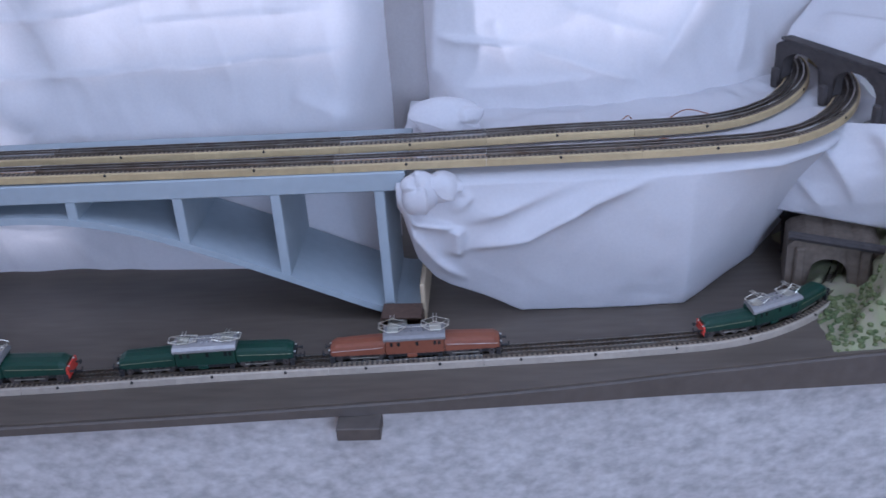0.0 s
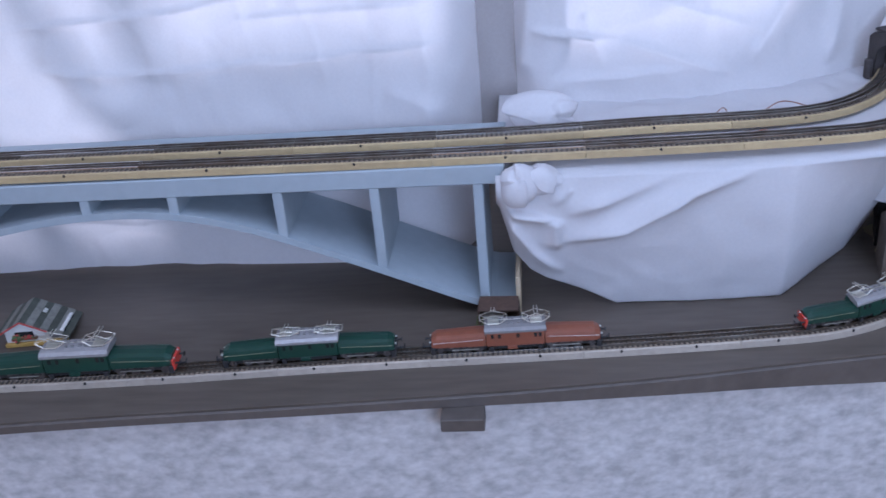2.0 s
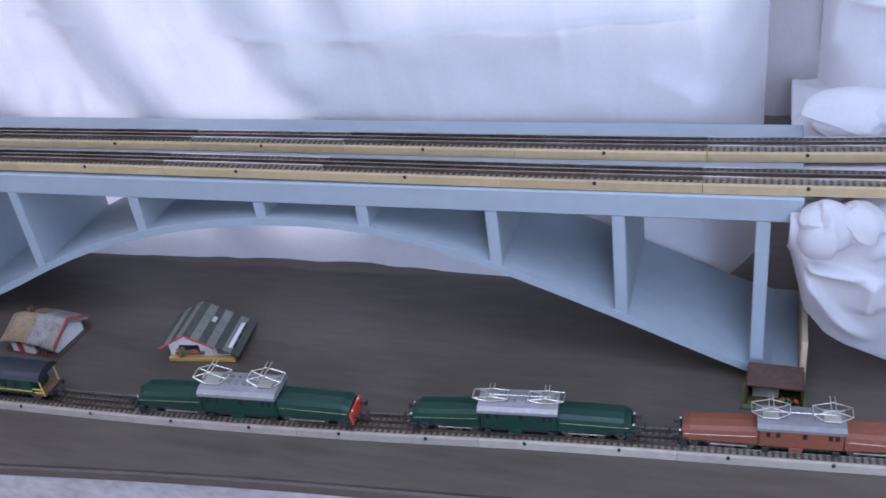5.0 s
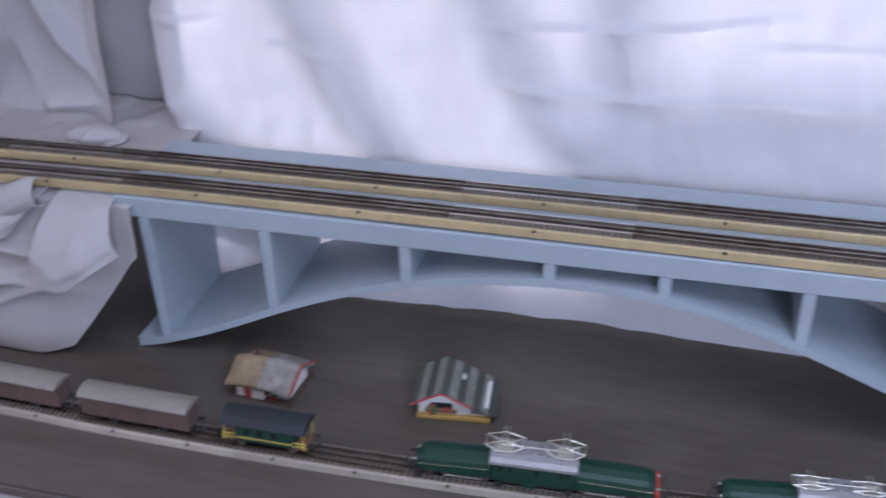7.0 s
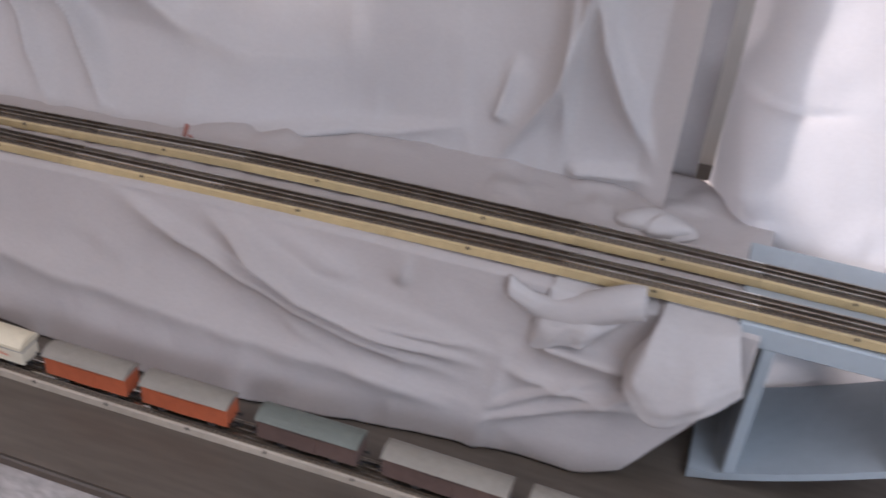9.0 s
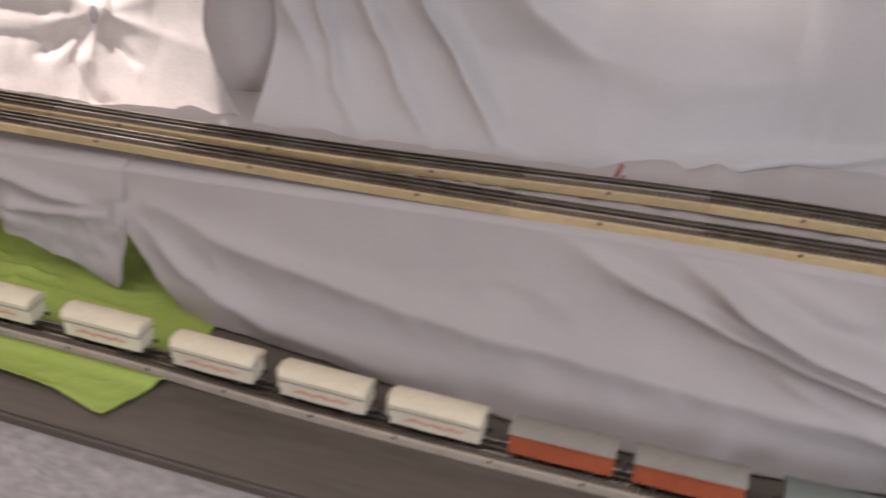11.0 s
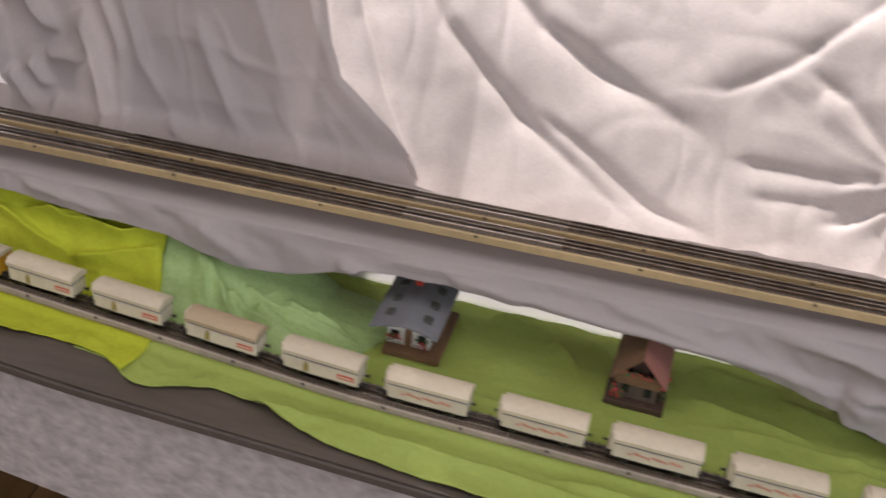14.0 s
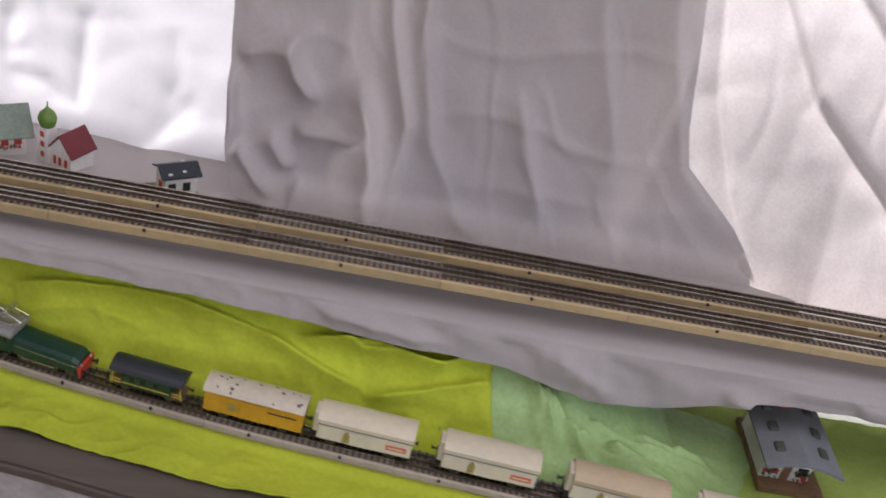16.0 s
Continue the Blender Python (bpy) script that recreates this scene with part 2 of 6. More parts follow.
def part(name, bm, material, parent, label="", smooth=False):
    ob = new(name, mesh_of(name, bm, material, smooth))
    ob.parent = parent
    if label:
        tagged(ob, label)
    return ob


def thing(name, label, category, group="", kind="", m=None):
    ob = new(name)
    ob.empty_display_size = 0.02
    tagged(ob, label, category, group, kind)
    if m:
        ob.matrix_basis = m
    return ob


def solid(name, bm, material, label, category, kind="", smooth=False):
    return tagged(new(name, mesh_of(name, bm, material, smooth)), label, category, "", kind)


def lerp_table(table, x):
    if x <= table[0][0]:
        return table[0][1]
    for (a, p), (b, q) in zip(table, table[1:]):
        if x <= b:
            t = (x - a) / (b - a)
            return p + (q - p) * t
    return table[-1][1]


def smooth_table(table, x, w=0.04):
    return sum(lerp_table(table, x + d * w) * k for d, k in ((-1, 0.25), (-0.5, 0.2), (0, 0.1), (0.5, 0.2), (1, 0.25)))


def grid(nu, nv, fn):
    vs = [fn(i / nu, j / nv) for j in range(nv + 1) for i in range(nu + 1)]
    fs = [(j * (nu + 1) + i, j * (nu + 1) + i + 1, (j + 1) * (nu + 1) + i + 1, (j + 1) * (nu + 1) + i) for j in range(nv) for i in range(nu)]
    me = bpy.data.meshes.new("cloth")
    me.from_pydata([tuple(v) for v in vs], [], fs)
    for p in me.polygons:
        p.use_smooth = True
    return me


def cloth(name, label, material, nu, nv, fn, category="cloth", thick=True):
    me = grid(nu, nv, fn)
    me.materials.append(material)
    ob = tagged(new(name, me), label, category)
    if thick:
        so = ob.modifiers.new("thickness", "SOLIDIFY")
        so.thickness, so.offset = 0.0012, -1
    return ob


FOLD_LINES = {}


def fold_lines(folds):
    """Joins folds that meet end to end into lines: height, width, length, and segments with their run so far."""
    lines = []
    last = None
    for a0, b0, a1, b1, amp, w in folds:
        size = math.hypot(a1 - a0, b1 - b0) + 1e-9
        if last != (a0, b0, amp):
            lines.append([amp, w, 0.0, []])
        lines[-1][3].append((a0, b0, (a1 - a0) / size, (b1 - b0) / size, size, lines[-1][2]))
        lines[-1][2] += size
        last = (a1, b1, amp)
    return lines


def folds_at(a, b, folds):
    """The height of folds at (a, b): each rises to a soft crest, sharp on one flank and long on the other, and dies out at its ends."""
    if id(folds) not in FOLD_LINES:
        FOLD_LINES[id(folds)] = fold_lines(folds)
    total = 0.0
    for amp, w, length, segs in FOLD_LINES[id(folds)]:
        best, where, hand = 9.0, 0.0, 1.0
        for a0, b0, da, db, size, run in segs:
            t = min(size, max(0.0, (a - a0) * da + (b - b0) * db))
            ox, oy = a - a0 - t * da, b - b0 - t * db
            d = math.hypot(ox, oy)
            if d < best:
                best, where, hand = d, (run + t) / length, ox * db - oy * da
        if best > 5 * w:
            continue
        flank = w * (0.95 if hand > 0 else 0.30)
        best = math.hypot(best, 0.22 * w) - 0.22 * w
        ends = min(1.0, where / 0.2 + 0.15) * min(1.0, (1 - where) / 0.35 + 0.05)
        total += 0.62 * amp * math.exp(-best / flank) * ends * ends * (3 - 2 * ends)
    return total


def ripple(a, b, s, seed=0.0):
    return noise.noise((a * s, b * s, seed)) + 0.5 * noise.noise((a * s * 2.1, b * s * 2.1, seed + 7))


def creases(a, b, s, seed=0.0):
    """Thin wandering creases, as of cloth that was folded and lay creased."""
    h = 0.0
    for k, (sa, sb) in enumerate(((1.0, 0.45), (0.5, 1.1), (1.5, 0.7))):
        n = noise.noise((a * s * sa + 0.35 * b * s, b * s * sb - 0.2 * a * s, seed + 11 * k))
        h += max(0.0, 1 - 5.5 * abs(n)) * (0.5 + noise.noise((a * s * 0.4, b * s * 0.4, seed + 5 + k)))
    return max(0.0, h)


# ---- the room ----
def structure(name, bm, material, label, category):
    return solid(name, bm, material, label, category, "structure")


floor = structure("floor", box((-1.5, -1.2, -0.655), (8.4, 4.2, 0.06)), M_FLOOR, "brown oak plank floor below the layout table", "floor")
plank = box((0, 0, 0), (0.138, 2.4, 0.004), 0.0008)
plank_mesh = None
for i in range(10):
    if plank_mesh is None:
        one = part("plank", plank, M_FLOOR, floor)
        plank_mesh = one.data
    else:
        one = new("plank", plank_mesh)
        one.parent = floor
    one.location = (-4.1 + 0.14 * i, -0.2, -0.6225)
solid("cable_duct", box((-3.39, -0.25, -0.6145), (0.030, 1.0, 0.012), 0.003), M_CABLE, "flat blue-grey plastic cable duct lying on the floor", "cable duct")
structure("ceiling", box((-1.5, -1.2, 1.83), (8.4, 4.2, 0.06)), M_CEIL, "plain off-white plaster ceiling", "ceiling")
structure("wall_west", box((-5.66, -1.2, 0.55), (0.08, 4.04, 2.48)), M_WALL, "plain off-white plaster wall", "wall")
structure("wall_east", box((2.66, -1.2, 0.55), (0.08, 4.04, 2.48)), M_WALL, "plain off-white plaster wall", "wall")


def wall_with_windows(name, y, thick, spans):
    """A wall along x; each window is left, right, sill and head."""
    bm = bmesh.new()
    last = -5.61
    for a, b, sill, head in spans:
        add_box(bm, ((last + a) / 2, y, 0.55), (a - last, thick, 2.476))
        add_box(bm, ((a + b) / 2, y, (sill - 0.688) / 2), (b - a - 0.002, thick, sill + 0.688))
        add_box(bm, ((a + b) / 2, y, (1.788 + head) / 2), (b - a - 0.002, thick, 1.788 - head))
        last = b
    add_box(bm, ((last + 2.61) / 2, y, 0.55), (2.61 - last, thick, 2.476))
    return structure(name, bm, M_WALL, "off-white plaster wall with window openings added to shape the light", "wall")


# openings sized and placed to shape the sun patches on the sheets
wall_with_windows("wall_north", 0.78, 0.05, [(-5.0, -3.70, 0.76, 1.62), (-3.48, -2.45, 0.66, 1.62), (-2.15, -1.86, 1.02, 1.50), (-1.62, -0.93, 0.80, 1.62), (-0.90, -0.46, 1.03, 1.62), (-0.36, 0.06, 0.95, 1.55), (0.12, 0.55, 1.00, 1.55)])
# unseen wall, its openings added to go with the fill lamps
wall_with_windows("wall_south", -3.1, 0.12, [(-4.3, -2.1, 0.55, 1.7), (-0.4, 1.8, 0.55, 1.7)])
# unseen bars added to throw diagonal stripes of shade on the bridge sheet
for x in (-1.46, -1.215, -0.985):
    structure("timber_brace", box((x, 0.825, 1.03), (0.055, 0.03, 1.0), 0.004, Matrix.Rotation(radians(-31), 4, "Y")), M_WALL, "added unseen slanting bar casting diagonal shade on the bridge sheet", "brace")

# the table board and its frame
EDGE = [(-4.2, -0.135), (-3.6, -0.140), (-3.4, -0.170), (-3.2, -0.200), (-2.5, -0.225), (-1.9, -0.238), (-0.85, -0.241), (-0.5, -0.205), (-0.16, -0.185), (0.145, -0.160), (0.33, -0.134), (0.455, -0.112), (0.54, -0.104), (0.9, -0.060), (1.6, 0.0)]


def board():
    bm = bmesh.new()
    xs = [-4.2 + 5.8 * i / 60 for i in range(61)]
    top, bot = [], []
    for x in xs:
        y = smooth_table(EDGE, x, 0.1)
        top.append((bm.verts.new((x, y, 0)), bm.verts.new((x, 0.70, 0))))
        bot.append((bm.verts.new((x, y, -0.010)), bm.verts.new((x, 0.70, -0.010))))
    for i in range(60):
        bm.faces.new((top[i][0], top[i + 1][0], top[i + 1][1], top[i][1]))
        bm.faces.new((bot[i][0], bot[i][1], bot[i + 1][1], bot[i + 1][0]))
        bm.faces.new((top[i][0], bot[i][0], bot[i + 1][0], top[i + 1][0]))
        bm.faces.new((top[i][1], top[i + 1][1], bot[i + 1][1], bot[i][1]))
    for k in (0, 60):
        bm.faces.new((top[k][0], top[k][1], bot[k][1], bot[k][0]))
    bmesh.ops.recalc_face_normals(bm, faces=bm.faces[:])
    return bm


table = thing("layout_table", "long dark grey-brown layout table with a worn satin top", "table")
part("tabletop", board(), M_BOARD, table)
for x in (-4.0, -2.6, -1.2, 0.2, 1.4):
    for y in (0.50, 0.66):
        part("leg", box((x, y, -0.3155), (0.05, 0.05, 0.609), 0.004), M_BOARD_EDGE, table)
THICK = [(-4.2, 0.012), (-0.42, 0.014), (-0.05, 0.015), (0.274, 0.025), (0.56, 0.046), (1.6, 0.060)]


def edge_strip():
    """The front edge of the board, deeper towards the tunnel end."""
    bm = bmesh.new()
    rows = []
    for i in range(101):
        x = -4.2 + 5.8 * i / 100
        y = smooth_table(EDGE, x, 0.1)
        low = -smooth_table(THICK, x, 0.1)
        rows.append([bm.verts.new(p) for p in ((x, y - 0.001, -0.0022), (x, y - 0.0030, -0.0045), (x, y - 0.0030, low), (x, y + 0.011, low), (x, y + 0.011, -0.0105), (x, y - 0.001, -0.0105))])
    for a, b in zip(rows, rows[1:]):
        for k in range(6):
            bm.faces.new((a[k], a[(k + 1) % 6], b[(k + 1) % 6], b[k]))
    bm.faces.new(rows[0])
    bm.faces.new(rows[-1][::-1])
    bmesh.ops.recalc_face_normals(bm, faces=bm.faces[:])
    return bm


part("edge_strip", edge_strip(), M_STRIP, table, "satin grey edge strip of the tabletop")
part("edge_bracket", box((-0.022, -0.186, -0.0255), (0.050, 0.030, 0.017), 0.0012), M_STRIP, table, "short grey bracket under the table edge")


def felt_panel():
    """The felt-covered front board under the table's edge."""
    bm = bmesh.new()
    rows = []
    for i in range(161):
        x = -4.15 + 5.7 * i / 160
        y = smooth_table(EDGE, x, 0.1) + 0.014
        low = -0.203 - 0.07 * min(1.0, max(0.0, (x + 2.2) / 1.0)) + 0.006 * noise.noise((x * 5, 0.3, 2.0)) - 0.01 * math.sin(x * 2.0)
        rows.append([bm.verts.new(p) for p in ((x, y, -0.0115), (x, y - 0.002, low), (x, y + 0.012, low), (x, y + 0.012, -0.0115))])
    for a, b in zip(rows, rows[1:]):
        for k in range(4):
            bm.faces.new((a[k], a[(k + 1) % 4], b[(k + 1) % 4], b[k]))
    bm.faces.new(rows[0])
    bm.faces.new(rows[-1][::-1])
    bmesh.ops.recalc_face_normals(bm, faces=bm.faces[:])
    return bm


part("front_panel", felt_panel(), M_FELT, table, "mottled light grey felt-covered front panel")

# ---- the arch bridge ----
bridge = thing("arch_bridge", "pale blue painted wooden open-spandrel arch bridge", "model bridge")
XC = -0.477
ARCH = [
    (-1.05, 0.001), (-0.996, 0.006), (-0.945, 0.023), (-0.873, 0.052), (-0.80, 0.089), (-0.729, 0.119), (-0.663, 0.140), (-0.60, 0.1535), (-0.541, 0.1625), (-0.483, 0.166), (-0.43, 0.1662), (-0.372, 0.1595),
    (-0.315, 0.147), (-0.259, 0.127), (-0.202, 0.1045), (-0.146, 0.081), (-0.091, 0.057), (-0.03, 0.030), (0.01, 0.014), (0.06, 0.004)
]


def arch_top(x):
    return smooth_table(ARCH, x, 0.03)


def arch_slab():
    prof = []
    n = 48
    for i in range(n + 1):
        x = XC + 0.492 * (2 * i / n - 1)
        prof.append((x, arch_top(x)))
    prof += [(XC + 0.516, 0.014), (XC + 0.516, 0.0), (XC + 0.484, 0.0)]
    for i in range(n, -1, -1):
        x = XC + 0.484 * (2 * i / n - 1)
        prof.append((x, max(0.002, arch_top(x) - 0.0095)))
    prof += [(XC - 0.516, 0.0), (XC - 0.516, 0.014)]
    bm = prism(prof, "y", 0.0, 0.14)
    return bm


part("arch", arch_slab(), M_BRIDGE, bridge)
bm = box((XC, 0.073, 0.1955), (1.02, 0.146, 0.025), 0.0015)
part("deck", bm, M_BRIDGE, bridge)
for x in (0.0, -0.128, -0.25, -0.385, -0.5, -0.652, -0.810, -0.954):
    z0 = arch_top(x) - 0.002
    if 0.184 - z0 > 0.004:
        part("pillar", box((x, 0.0705, (z0 + 0.1835) / 2), (0.0125, 0.139, 0.1835 - z0), 0.001), M_BRIDGE, bridge)
part("end_strip", box((XC + 0.52, 0.070, 0.026), (0.006, 0.14, 0.052), 0.001), M_WOOD_STRIP, bridge, "bare pale wooden strip closing the foot")

# ---- tracks ----
LOW = [(-4.1, 0.05), (-3.75, 0.005), (-3.54, -0.036), (-3.35, -0.064), (-3.18, -0.080), (-3.05, -0.091), (-2.83, -0.110), (-2.6, -0.116), (-2.3, -0.121),
       (-2.06, -0.124), (-1.9, -0.128), (-1.68, -0.131), (-1.3, -0.128), (-1.1, -0.131), (-0.92, -0.137), (-0.64, -0.136), (-0.4, -0.126), (-0.19, -0.110),
       (0.0, -0.100), (0.13, -0.093), (0.30, -0.081), (0.415, -0.066), (0.483, -0.038), (0.538, 0.005), (0.578, 0.065), (0.603, 0.14), (0.608, 0.22)]
UPZ = [(-4.2, 0.142), (-3.6, 0.140), (-3.3, 0.137), (-3.0, 0.138), (-2.7, 0.145), (-2.4, 0.155), (-2.1, 0.171), (-1.87, 0.186), (-1.7, 0.196), (-1.45, 0.208), (0.8, 0.208)]


def up_z(x):
    return smooth_table(UPZ, x, 0.15)


FRONT = [(-4.1, 0.021), (-2.0, 0.021), (-1.0, 0.021), (0.0, 0.020), (0.39, 0.030), (0.485, 0.045), (0.553, 0.095), (0.603, 0.18), (0.620, 0.27), (0.613, 0.36), (0.578, 0.46)]
BACK = [(-4.1, 0.067), (-2.0, 0.067), (-1.5, 0.068), (-1.2, 0.073), (-1.0, 0.078), (-0.6, 0.080), (0.0, 0.081), (0.2, 0.092), (0.425, 0.109), (0.495, 0.155), (0.55, 0.235), (0.572, 0.32), (0.565, 0.40), (0.53, 0.50)]


def rounded(points, step=0.004):
    """A smooth line through points, resampled at even steps."""
    p = [Vector(q) for q in points]
    p = [2 * p[0] - p[1]] + p + [2 * p[-1] - p[-2]]
    line = []
    for i in range(1, len(p) - 2):
        a, b, c, d = p[i - 1], p[i], p[i + 1], p[i + 2]
        n = max(2, int((c - b).length / 0.003))
        d1, d2, d3 = max(1e-6, (b - a).length ** 0.5), max(1e-6, (c - b).length ** 0.5), max(1e-6, (d - c).length ** 0.5)
        for k in range(n):
            t = d1 + d2 * k / n
            t1, t2, t3 = d1, d1 + d2, d1 + d2 + d3
            a1 = a * ((t1 - t) / t1) + b * (t / t1)
            a2 = b * ((t2 - t) / (t2 - t1)) + c * ((t - t1) / (t2 - t1))
            a3 = c * ((t3 - t) / (t3 - t2)) + d * ((t - t2) / (t3 - t2))
            b1 = a1 * ((t2 - t) / t2) + a2 * (t / t2)
            b2 = a2 * ((t3 - t) / (t3 - t1)) + a3 * ((t - t1) / (t3 - t1))
            line.append(b1 * ((t2 - t) / (t2 - t1)) + b2 * ((t - t1) / (t2 - t1)))
    line.append(p[-2])
    out, gone, want = [line[0]], 0.0, step
    for q, r in zip(line, line[1:]):
        seg = (r - q).length
        while gone + seg >= want:
            out.append(q.lerp(r, (want - gone) / seg))
            want += step
        gone += seg
    return out


def ribbon(line, section, cap=True):
    """The outline section, of (across, up), carried along a line of points."""
    bm = bmesh.new()
    rings = []
    for i, p in enumerate(line):
        d = line[min(i + 1, len(line) - 1)] - line[max(i - 1, 0)]
        side = Vector((-d.y, d.x, 0)).normalized()
        rings.append([bm.verts.new(p + side * a + Vector((0, 0, h))) for a, h in section])
    n = len(section)
    for r, s in zip(rings, rings[1:]):
        for k in range(n):
            bm.faces.new((r[k], r[(k + 1) % n], s[(k + 1) % n], s[k]))
    if cap:
        bm.faces.new(rings[0][::-1])
        bm.faces.new(rings[-1])
    bmesh.ops.recalc_face_normals(bm, faces=bm.faces[:])
    return bm


BED = [(-0.0166, 0.0), (-0.0161, 0.0080), (-0.0142, 0.0092), (0.0142, 0.0092), (0.0161, 0.0080), (0.0166, 0.0)]


def rail_section(off):
    return [(off - 0.0009, 0.0098), (off - 0.0009, 0.0132), (off + 0.0009, 0.0132), (off + 0.0009, 0.0098)]


def lay_track(points, label, group, bed, holes, length=0.183):
    line = rounded(points)
    n = int(round(length / 0.004))
    for k in range(0, len(line) - 4, n):
        sec = line[k:k + n + 1]
        if len(sec) < 4:
            continue
        track = thing("track_section", label, "model track", group)
        gap = sec[:-1] + [sec[-1].lerp(sec[-2], 0.12)]
        part("trackbed", ribbon(gap, BED), bed, track)
        bm = bmesh.new()
        for i in range(int(0.004 * (len(sec) - 1) / 0.0061)):
            j, h = divmod((0.003 + 0.0061 * i) / 0.004, 1.0)
            j = min(int(j), len(sec) - 2)
            d = sec[j + 1] - sec[j]
            add_box(bm, sec[j].lerp(sec[j + 1], h) + Vector((0, 0, 0.0097)), (0.0027, 0.0256, 0.0015), Matrix.Rotation(math.atan2(d.y, d.x), 4, "Z"))
        tagged(part("sleeper_strip", bm, M_SLEEPER, track), kind="stuff")
        part("ballast", ribbon(gap, [(-0.0136, 0.0088), (-0.0136, 0.0094), (0.0136, 0.0094), (0.0136, 0.0088)]), M_BALLAST, track)
        for off in (-0.00825, 0.0, 0.00825):
            part("rail", ribbon(gap, rail_section(off)), M_RAIL_BRIGHT if (k // n) % 3 == 1 and off else M_RAIL, track)
        for f in holes:
            i = int(f * (len(sec) - 2))
            d = (sec[i + 1] - sec[i]).normalized()
            side = Vector((-d.y, d.x, 0))
            bm = bmesh.new()
            bmesh.ops.create_uvsphere(bm, u_segments=8, v_segments=5, radius=0.0019, matrix=Matrix.Translation(sec[i] - side * 0.0160 + Vector((0, 0, 0.0070))))
            part("fixing_hole", bm, M_HOLE, track)


def low_z(x):
    return 0.0045 if x < -2.0 else 0.0005 + 0.004 * max(0.0, min(1.0, (-1.9 - x) / 0.1))


LOWLINE = [(x, y, low_z(x)) for x, y in LOW]
lay_track(LOWLINE, "straight and curved three-rail model track on a cream trackbed, lower line", "track of the lower line", M_BED_DARK, (0.25, 0.75))
lay_track([(x, y, up_z(x) + 0.0006) for x, y in FRONT], "three-rail model track on a cream trackbed, upper line", "track of the upper line", M_BED, (0.5,))
lay_track([(x, y, up_z(x) + 0.0006) for x, y in BACK], "three-rail model track on a cream trackbed, upper line", "track of the upper line", M_BED, (0.5,))

low_smooth = rounded(LOWLINE)


def on_line(x, extra=0.0):
    """The pose on the lower line whose origin stands on the rails at x."""
    k = min(range(1, len(low_smooth) - 1), key=lambda i: abs(low_smooth[i].x - x))
    p, d = low_smooth[k], low_smooth[k + 1] - low_smooth[k - 1]
    return Matrix.Translation((p.x, p.y, p.z + 0.0132)) @ Matrix.Rotation(math.atan2(d.y, d.x) + extra, 4, "Z")

# ---- rolling stock (origin on the rail heads, x along the track) ----
def wheel_bm(x, y, r):
    bm = bmesh.new()
    rot = Matrix.Rotation(radians(90), 4, "X")
    bmesh.ops.create_cone(bm, cap_ends=True, segments=16, radius1=r, radius2=r, depth=0.002, matrix=Matrix.Translation((x, y, r)) @ rot)
    bmesh.ops.create_cone(bm, cap_ends=True, segments=10, radius1=r * 0.4, radius2=r * 0.3, depth=0.004, matrix=Matrix.Translation((x, y, r)) @ rot)
    return bm


def buffers(parent, x, s):
    for y in (-0.009, 0.009):
        bm = rods([((x, y, 0.0118), (x + s * 0.005, y, 0.0118))], 0.0012)
        add_rod(bm, (x + s * 0.005, y, 0.0118), (x + s * 0.006, y, 0.0118), 0.0027, 10)
        part("buffer", bm, M_BLACK, parent)
    part("coupling", rods([((x, 0, 0.006), (x + s * 0.009, 0, 0.006)), ((x + s * 0.009, -0.003, 0.006), (x + s * 0.009, 0.003, 0.009))], 0.0009), M_BLACK, parent)


def hood_bm(x0, x1, low_end):
    """A long sloping bonnet with rounded shoulders; low_end is the end that is lower and rounder."""
    w = 0.0138
    bm = bmesh.new()
    rings = []
    n = 10
    for i in range(n + 1):
        f = i / n
        x = x0 + (x1 - x0) * f
        g = f if low_end > 0 else 1 - f
        drop = 0.0028 * g + (0.003 * max(0, (g - 0.93) / 0.07) ** 2)
        ww = w * (1 - 0.05 * g) - (0.0016 * max(0, (g - 0.93) / 0.07) ** 2)
        zt = 0.0275 - drop
        prof = [(-ww, 0.0108), (-ww, zt - 0.0065), (-ww * 0.93, zt - 0.0028), (-ww * 0.6, zt - 0.0008), (0, zt), (ww * 0.6, zt - 0.0008), (ww * 0.93, zt - 0.0028), (ww, zt - 0.0065), (ww, 0.0108)]
        rings.append([bm.verts.new((x, a, b)) for a, b in prof])
    for r, s in zip(rings, rings[1:]):
        for k in range(len(r) - 1):
            bm.faces.new((r[k], r[k + 1], s[k + 1], s[k]))
        bm.faces.new((r[-1], r[0], s[0], s[-1]))
    bm.faces.new(rings[0][::-1])
    bm.faces.new(rings[-1])
    bmesh.ops.recalc_face_normals(bm, faces=bm.faces[:])
    return bm


